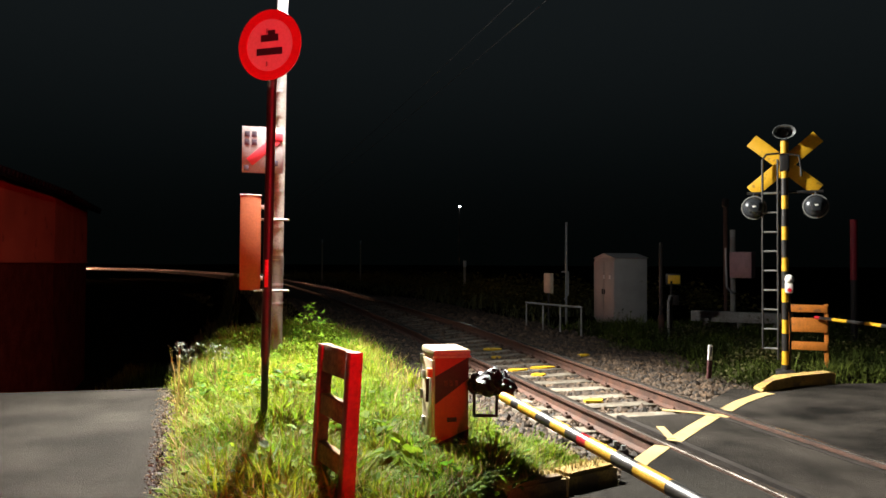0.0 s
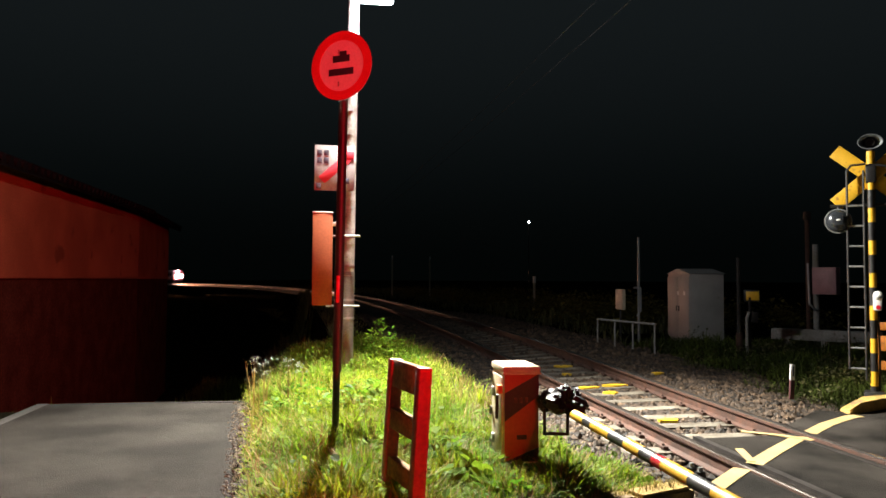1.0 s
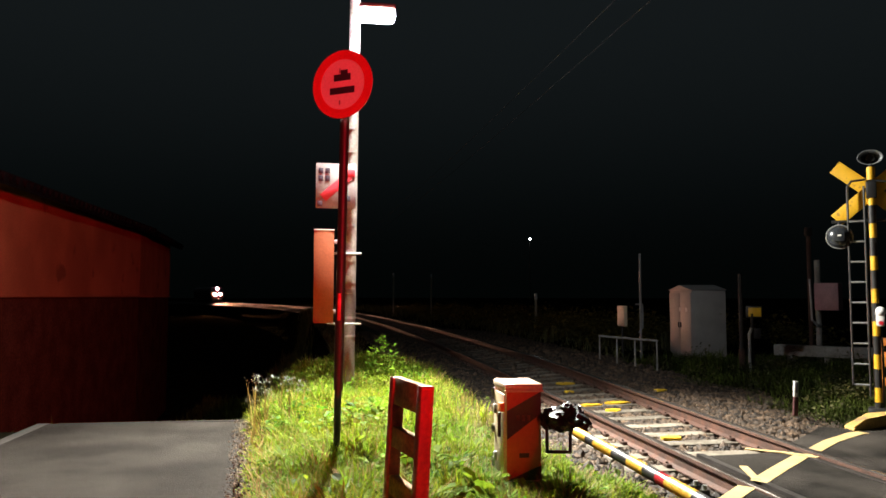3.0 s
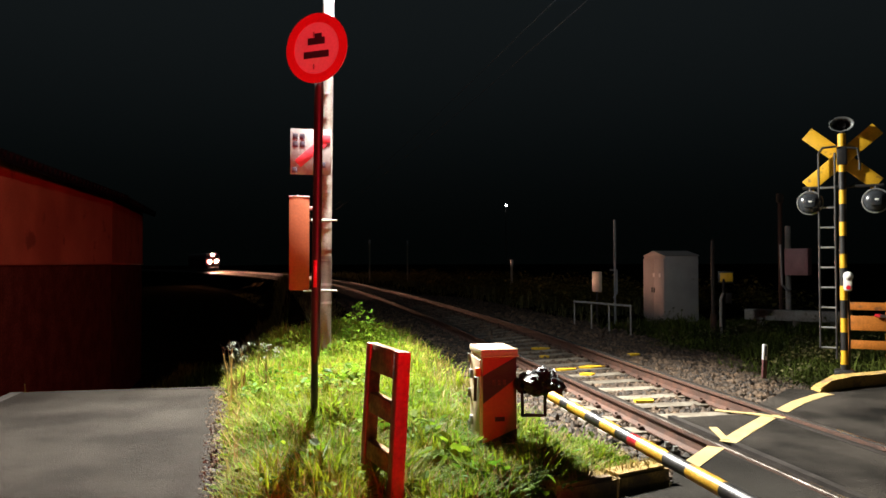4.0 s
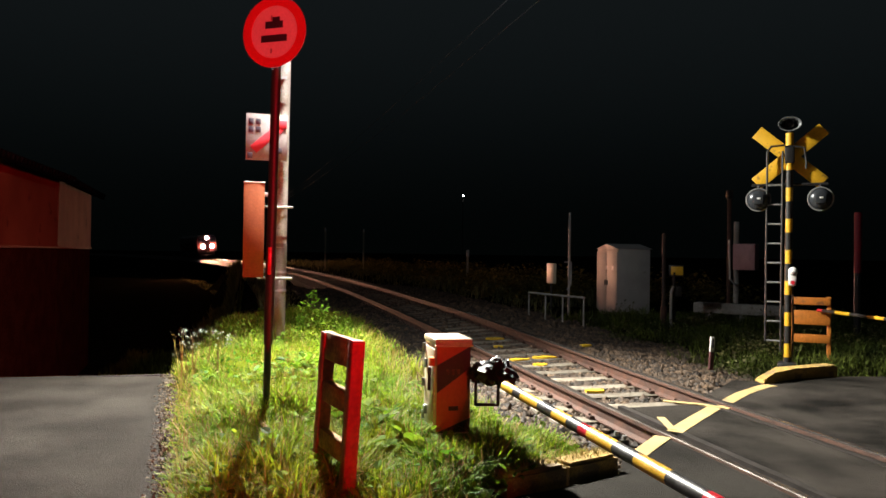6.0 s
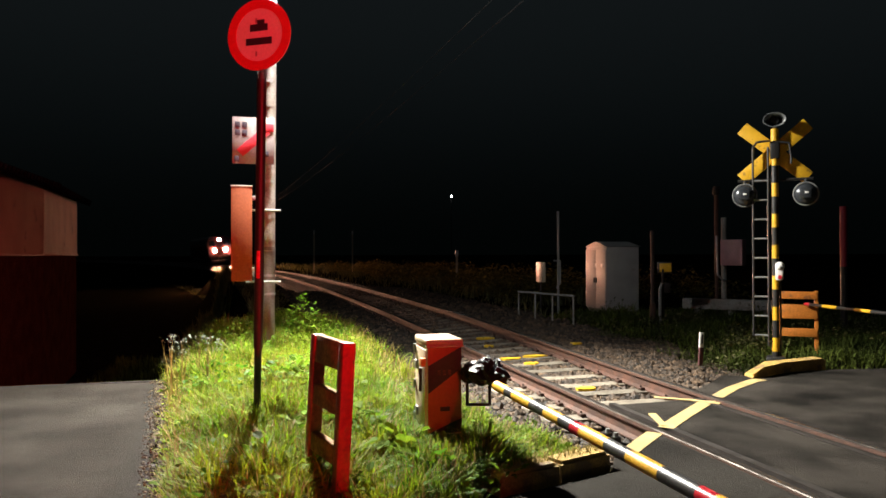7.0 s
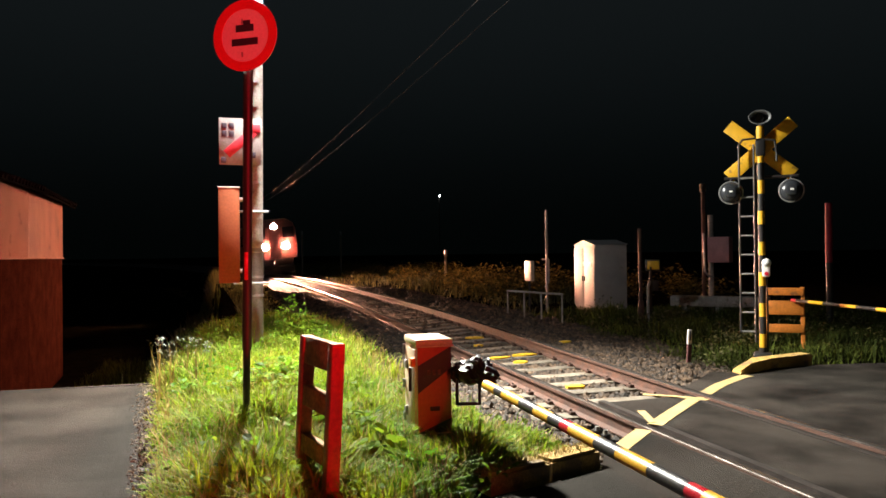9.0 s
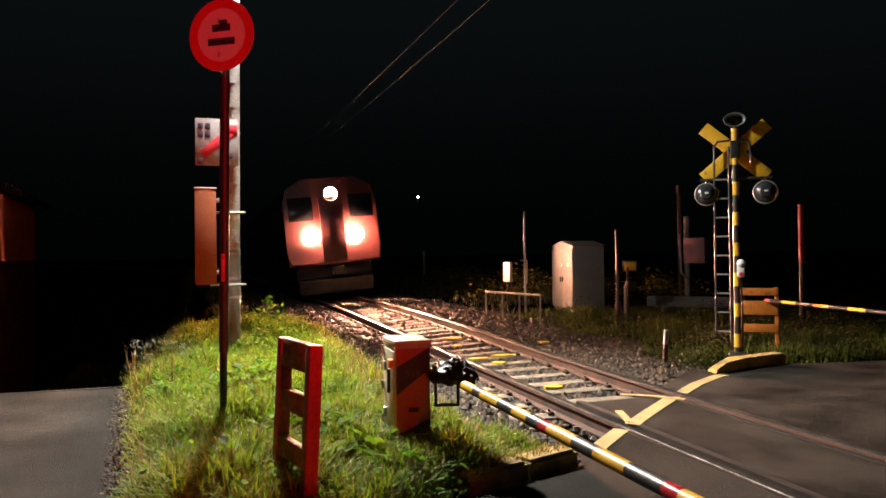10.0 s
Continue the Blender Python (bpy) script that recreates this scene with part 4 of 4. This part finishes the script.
def relay_cabinet():
    root = thing("equipment_cabinet", pose(7.82, 15.68, -0.12, 0, 0, 83), "grey two-door trackside equipment cabinet with a low gabled roof", "cabinet")
    w, d, h = 1.5, 0.76, 1.60   # local x: along the doors, y: depth towards -y
    part("body", box(B(), (w, d, h - 0.1), pose(w / 2, -d / 2, h / 2 + 0.05), 0.01), M_CABINET, root)
    part("plinth", box(B(), (w - 0.04, d - 0.04, 0.2), pose(w / 2, -d / 2, 0.0), 0.01), M_CONCRETE, root, "concrete plinth")
    bm = B()
    e = 0.035
    v = [bm.verts.new(p) for p in ((-e, e, h), (w + e, e, h), (w / 2, e, h + 0.12), (-e, -d - e, h), (w + e, -d - e, h), (w / 2, -d - e, h + 0.12))]
    for f in ((0, 1, 2), (5, 4, 3), (0, 3, 4, 1), (1, 4, 5, 2), (2, 5, 3, 0)):
        bm.faces.new([v[i] for i in f])
    part("roof", bm, M_CABINET, root, "low gabled sheet roof", 0)
    for k in (0, 1):
        dr = part("door", box(B(), (w / 2 - 0.02, 0.02, h - 0.2), pose(w * (0.25 + 0.5 * k), 0.012, h / 2 + 0.03), 0.004), M_CABINET, root, "grey sheet-metal door")
        part("handle", box(B(), (0.03, 0.03, 0.12), pose(w * (0.45 + 0.1 * k), 0.03, h / 2), 0.006), M_BLACK, dr, "black handle")
        part("vent_plate", box(B(), (0.11, 0.008, 0.09), pose(w * (0.2 + 0.28 * k), 0.026, h * 0.72), 0.002), M_WHITE, dr, "small pale plate")


def trackside():
    # pipe post with a small box, and the low pipe rail before it
    root = thing("pipe_post", pose(6.92, 16.4, -0.1), "thin steel pipe post beside the track", "post")
    part("pipe", rod(B(), (0, 0, 0), (0, 0, 2.42), 0.028, 10), M_GREY, root)
    part("cross_pipe", rod(B(), (-0.12, 0, 1.25), (0.05, 0, 1.25), 0.02, 8), M_GREY, root)
    part("side_pipe", pipe(B(), [(0.05, 0, 1.25), (0.05, 0, 0.72), (-0.05, 0, 0.6)], 0.02), M_GREY, root)
    root = thing("junction_box", pose(6.54, 16.56, -0.1, 0, 0, -3), "flat pale panel box on a slim stand beside the track", "box")
    part("case", box(B(), (0.07, 0.52, 0.47), pose(0, 0, 0.98), 0.01), M_CREAM, root)
    part("stand", rod(B(), (0, 0, 0), (0, 0, 0.8), 0.03, 8), M_DARKIRON, root)
    root = thing("pipe_rail", pose(0, 0, 0), "low rusty pipe railing on posts beside the ballast", "railing")
    a, b = Vector((5.52, 15.3, 0.49)), Vector((5.98, 13.4, 0.49))
    part("top_rail", rod(B(), a, b, 0.022, 8), M_CONCRETE, root)
    for t in (0.01, 0.33, 0.64, 0.99):
        p = a.lerp(b, t)
        part("post", rod(B(), (p.x, p.y, -0.35), p, 0.018, 8), M_CONCRETE, root)
    # stake
    root = thing("marker_stake", pose(5.48, 8.4, -0.12, 0, 3, 0), "short white marker stake with a red foot in the ballast", "marker")
    part("stake_top", box(B(), (0.055, 0.03, 0.19), pose(0, 0, 0.325), 0.004), M_WHITE, root)
    part("stake_foot", box(B(), (0.055, 0.03, 0.23), pose(0, 0, 0.115), 0.004), M_STAKE, root, "faded red lower part")
    part("stake_mark", box(B(), (0.02, 0.004, 0.12), pose(0.004, -0.017, 0.34), 0.001), M_SIGNDARK, root, "dark mark")
    # post with a yellow plate
    root = thing("signal_post", pose(7.70, 13.45, -0.1), "slim dark post with a small yellow plate", "post")
    part("post", rod(B(), (0, 0, 0), (0, 0, 1.87), 0.04, 10), M_DARKIRON, root)
    part("plate", box(B(), (0.23, 0.02, 0.17), pose(0.26, -0.05, 1.13, 0, 0, -28), 0.003), M_YELLOW, root, "small yellow plate")
    part("plate_post", rod(B(), (0.22, 0, 0), (0.22, -0.02, 1.1), 0.03, 8), M_DARKIRON, root)
    part("plate_frame", box(B(), (0.29, 0.015, 0.23), pose(0.255, -0.035, 1.13, 0, 0, -28), 0.004), M_BLACK, root, "dark plate frame")
    part("relay_box", box(B(), (0.13, 0.1, 0.2), pose(0.3, -0.04, 0.72, 0, 0, -20), 0.01), M_DARKIRON, root, "small dark box")
    part("conduit", pipe(B(), [(0.12, -0.08, 0.0), (0.12, -0.08, 0.7), (0.17, -0.08, 0.82)], 0.03), M_CONCRETE, root, "pale cable conduit")
    part("coupling", rod(B(), (0, -0.01, 0.05), (0, -0.01, 0.42), 0.06, 12), M_RUST, root, "rusty foot sleeve")
    # tall post with the pale case, red light put into its pink, and the low beam
    root = thing("equipment_post", pose(9.93, 14.43, -0.1), "tall weathered post carrying a pale equipment case", "post")
    part("post", rod(B(), (-0.08, 0.03, 0), (-0.08, 0.03, 2.75), 0.045, 10), M_RUST, root)
    part("second_post", rod(B(), (0.08, 0.0, 0), (0.08, 0, 2.2), 0.06, 10), M_CONCRETE, root)
    c = part("case", box(B(), (0.46, 0.3, 0.56), pose(0.15, -0.24, 1.43, 0, 0, -52), 0.012), M_PINK, root, "pale case with red light put into its colour")
    part("cap", box(B(), (0.13, 0.12, 0.2), pose(-0.08, 0.03, 2.8), 0.03), M_DARKIRON, root, "dark fitting on the post's top")
    part("case_door", box(B(), (0.38, 0.012, 0.48), pose(0.15, -0.24, 1.43, 0, 0, -52) @ pose(0, -0.154, 0), 0.004), M_PINK, root, "case door")
    part("cable", pipe(B(), [(-0.12, -0.03, 1.8), (-0.11, -0.06, 0.95), (0.0, -0.08, 0.82), (0.1, -0.06, 0.84)], 0.022), M_GREY, root)
    root = thing("concrete_beam", pose(9.83, 13.9, 0.22, 0, 0, -46), "long low concrete trough beam on short legs", "beam")
    part("beam", box(B(), (2.0, 0.3, 0.22), None, 0.015), M_CONCRETE, root)
    for x in (-0.7, 0.0, 0.7):
        part("leg", box(B(), (0.12, 0.2, 0.3), pose(x, 0, -0.25), 0.01), M_CONCRETE, root)
    root = thing("marker_post", pose(10.13, 11.1, -0.1), "dull red slim post beyond the road", "post")
    part("post", rod(B(), (0, 0, 1.17), (0, 0, 2.24), 0.062, 14), M_DULLRED, root, "red upper part")
    part("foot", rod(B(), (0, 0, 0), (0, 0, 1.17), 0.06, 12), M_BLACK, root, "black lower part")
    for x, y, h in ((4.45, 60, 3.35), (7.46, 59.6, 3.3), (9.2, 34, 1.6)):
        p = thing("line_post", pose(x, y, -0.15), "slim pale post beside the distant track", "post", "line posts")
        part("post", rod(B(), (0, 0, 0), (0, 0, h), 0.06, 8), M_CREAM, p)
        part("cap", box(B(), (0.12, 0.12, 0.3), pose(0, 0, h - 0.1), 0.01), M_WHITE, p, "pale top")
    for x, y, z, r in ((38.15, 145.07, 13.07, 0.2),):
        p = thing("distant_lamp", pose(x, y, -0.2), "small distant street lamp", "street lamp", "distant lamps")
        part("post", rod(B(), (0, 0, 0), (0, 0.4, z + 0.2), 0.07, 8), M_DARKIRON, p)
        bm = B()
        bmesh.ops.create_icosphere(bm, subdivisions=2, radius=r, matrix=pose(0, 0, z + 0.2))
        part("globe", bm, M_FARGLOW, p, "glowing white globe")
    p = thing("line_pole", pose(1.05, 60.05, -0.3), "dark timber pole carrying the overhead wire far down the line", "utility pole")
    part("pole", rod(B(), (0, 0, 0), (0, 0, 6.2), 0.09, 10, 0.07), M_DARKIRON, p)
    part("crossarm", box(B(), (0.9, 0.08, 0.08), pose(-0.2, 0, 5.62), 0.008), M_DARKIRON, p)
    for dx, dz in ((0.0, 0.0), (-0.42, 0.05)):
        bm = B()
        a, b = Vector((1.05 + dx, 60.0, 5.3 + dz)), Vector((4.75 + dx, -2.0, 5.6 + dz))
        pts = [a.lerp(b, i / 24) - Vector((0, 0, 2.0 * i / 24 * (1 - i / 24))) for i in range(25)]
        cable(bm, pts, 0.0045)
        tagged(solo("overhead_wire", bm, M_WIRE, "thin dark overhead wire high along the line", "wire"), group="overhead wires")


def building():
    x = -5.5
    y0, y1 = 2.0, 21.8
    root = thing("storehouse", pose(0, 0, 0), "long plastered storehouse with dark boarded base and tiled eave", "building")
    part("wall", box(B(), (0.2, y1 - y0, 1.95), pose(x - 0.1, (y0 + y1) / 2, 2.29), 0.0), M_WALL, root, "stained plaster wall", 0)
    part("end_wall", box(B(), (5.0, 0.2, 1.95), pose(x - 2.7, y1 - 0.1, 2.29)), M_WALL, root, "plaster end wall", 0)
    part("base_wall", box(B(), (0.22, y1 - y0, 4.5), pose(x - 0.13, (y0 + y1) / 2, -0.94)), M_WAINSCOT, root, "dark boarded lower wall", 0)
    part("end_base", box(B(), (5.0, 0.22, 4.5), pose(x - 2.75, y1 - 0.14, -0.94)), M_WAINSCOT, root, "dark boarded lower end wall", 0)
    part("sill_strip", box(B(), (0.07, y1 - y0, 0.05), pose(x + 0.01, (y0 + y1) / 2, 1.315), 0.008), M_WALL, root, "pale ledge between plaster and boards")
    bm = B()
    v = [bm.verts.new(p) for p in ((x + 0.45, y0 - 0.3, 3.14), (x + 0.45, y1 + 0.35, 3.14), (x - 2.7, y1 + 0.35, 4.3), (x - 2.7, y0 - 0.3, 4.3), (x - 5.6, y1 + 0.35, 3.14), (x - 5.6, y0 - 0.3, 3.14))]
    bm.faces.new((v[0], v[1], v[2], v[3]))
    bm.faces.new((v[3], v[2], v[4], v[5]))
    ob = part("roof", bm, M_TILE, root, "dark tiled roof", 0)
    mod = ob.modifiers.new("thickness", "SOLIDIFY")
    mod.thickness, mod.offset = 0.12, -1
    tm = B()
    cyl(tm, 0.07, 0.07, 0.34, pose(0, 0, 0, 0, -70), 10)
    tile = mesh_of("eave_tile", tm, M_TILE, 40)
    roof = ob
    n = int((y1 - y0 + 0.4) / 0.27)
    for i in range(n):
        t = new("eave_tile", tile)
        t.parent = roof
        t.matrix_basis = pose(x + 0.48, y0 - 0.2 + 0.27 * i, 3.13)
    # the wing beyond bends away with the line
    L = 6.0
    wing = thing("storehouse_wing", pose(x, y1 + 0.02, 0, 0, 0, 4.5), "plastered storehouse wing with dark base and tiled eave", "building")
    part("wall", box(B(), (0.2, L, 1.95), pose(-0.1, L / 2, 2.29)), M_WALL, wing, "stained plaster wall", 0)
    part("base_wall", box(B(), (0.22, L, 4.5), pose(-0.13, L / 2, -0.94)), M_WAINSCOT, wing, "dark boarded lower wall", 0)
    part("end_wall", box(B(), (4.6, 0.2, 1.95), pose(-2.5, L - 0.1, 2.29)), M_WALL, wing, "plaster end wall", 0)
    part("end_base", box(B(), (4.6, 0.22, 4.5), pose(-2.55, L - 0.14, -0.94)), M_WAINSCOT, wing, "dark boarded lower end wall", 0)
    part("sill_strip", box(B(), (0.07, L, 0.05), pose(0.01, L / 2, 1.315), 0.008), M_WALL, wing, "pale ledge between plaster and boards")
    bm = B()
    v = [bm.verts.new(p) for p in ((0.4, -0.1, 3.12), (0.4, L + 0.3, 3.12), (-2.7, L + 0.3, 4.25), (-2.7, -0.1, 4.25), (-5.6, L + 0.3, 3.12), (-5.6, -0.1, 3.12))]
    bm.faces.new((v[0], v[1], v[2], v[3]))
    bm.faces.new((v[3], v[2], v[4], v[5]))
    ob = part("roof", bm, M_TILE, wing, "dark tiled roof", 0)
    mod = ob.modifiers.new("thickness", "SOLIDIFY")
    mod.thickness, mod.offset = 0.12, -1
    for i in range(int((L + 0.3) / 0.27)):
        t = new("eave_tile", tile)
        t.parent = ob
        t.matrix_basis = pose(0.43, 0.05 + 0.27 * i, 3.11)


def train():
    """The railcar; its origin lies on the rails at the middle of its front."""
    root = thing("train", pose(*track(200)[:2], 0), "red diesel railcar with three lit headlamps coming along the track", "train")
    L = 20.0
    bm = B()
    outline = [(-1.35, 1.05), (1.35, 1.05), (1.4, 1.5), (1.4, 2.9), (1.25, 3.35), (0.8, 3.62), (-0.8, 3.62), (-1.25, 3.35), (-1.4, 2.9), (-1.4, 1.5)]
    fr = [bm.verts.new((x, 0.0 if z < 2.0 else 0.12 * (z - 2.0), z)) for x, z in outline]
    bk = [bm.verts.new((x, L, z)) for x, z in outline]
    bm.faces.new(fr)
    bm.faces.new(bk[::-1])
    for i in range(len(fr)):
        j = (i + 1) % len(fr)
        bm.faces.new((fr[i], fr[j], bk[j], bk[i]))
    bmesh.ops.bevel(bm, geom=[e for e in bm.edges if max(v.co.y for v in e.verts) < 1], offset=0.06, segments=3, affect="EDGES")
    part("body", bm, M_TRAIN, root, "red-painted car body")
    part("underframe", box(B(), (2.3, L - 1, 0.5), pose(0, L / 2, 0.8), 0.03), M_TRAINDARK, root, "dark underframe")
    part("snow_plough", box(B(), (2.2, 0.3, 0.45), pose(0, 0.3, 0.42, 12), 0.03), M_TRAINDARK, root, "dark front guard")
    part("coupler", box(B(), (0.3, 0.5, 0.26), pose(0, -0.15, 0.85), 0.03), M_TRAINDARK, root, "dark coupler")
    for x in (-0.9, 0.9):
        part("cab_window", box(B(), (0.72, 0.04, 0.7), pose(x, 0.075, 2.72, -6.8), 0.01), M_GLASS, root, "dark cab window")
    part("door", box(B(), (0.7, 0.05, 1.9), pose(0, 0.04, 2.12, -3), 0.01), M_TRAIN, root, "front gangway door")
    for i in range(9):
        for s in (-1, 1):
            part("side_window", box(B(), (0.03, 1.2, 0.8), pose(s * 1.4, 2.6 + 1.9 * i, 2.45), 0.01), M_GLASS, root, "dark side window")
    for x, z in ((-0.645, 1.86), (0.645, 1.86), (0.0, 3.10)):
        y = 0.0 if z < 2.5 else 0.17
        # shell depth is made up: the recessed lens throws a narrower beam
        bm = B()
        bmesh.ops.create_cone(bm, cap_ends=False, segments=28, radius1=0.19, radius2=0.19, depth=0.40, matrix=pose(x, y - 0.2, z, 90))
        h = part("headlamp", bm, M_BLACK, root, "round headlamp shell deepened to narrow the beam")
        mod = h.modifiers.new("wall", "SOLIDIFY")
        mod.thickness, mod.offset = 0.012, 1
        part("lens", rod(B(), (x, y + 0.05, z), (x, y - 0.05, z), 0.18, 28), M_HEAD, h, "glowing warm headlamp lens")
    for y in (3.0, 5.1, 15.0, 17.1):
        w = thing("wheelset", pose(0, y, 0.43), "", "")
        w.parent = root
        for s in (-1, 1):
            part("wheel", rod(B(), (s * 0.5, 0, 0), (s * 0.63, 0, 0), 0.42, 28), M_TRAINDARK, w, "steel wheel")
        part("axle", rod(B(), (-0.6, 0, 0), (0.6, 0, 0), 0.07, 10), M_TRAINDARK, w)
    return root


def motions():
    rows = []
    for t, s in TRAIN_ROWS:
        x, y, a = track(s)
        rows.append((t, pose(x, y, cant(s) / 2, 0, -math.degrees(math.atan(cant(s) / (2 * GAUGE_HALF))), math.degrees(a))))
    walk(railcar, rows)


TRAIN_ROWS = [(0, 234.0), (1, 218.0), (2, 199.5), (3, 179.5), (4, 158.5), (5, 138.0), (6, 118.0), (7, 96.2), (8, 72.3), (8.5, 60.5), (9, 48.4), (9.5, 35.6), (10, 22.0)]

ground()
paving()
markings()
utility_pole()
street_lamp()
round_sign()
pole_sign()
pole_board()
barriers()
near_machine = gate_machine()
near_arm(near_machine)
far_arm()
crossing_signal(pose(6.11, 7.78, -0.02, 0, 0, -38), "black and yellow crossing signal with crossbuck, horn and ladder")
kerbs()
small_finds()
relay_cabinet()
trackside()
building()
railcar = train()
growth()
ballast()
railway()
motions()
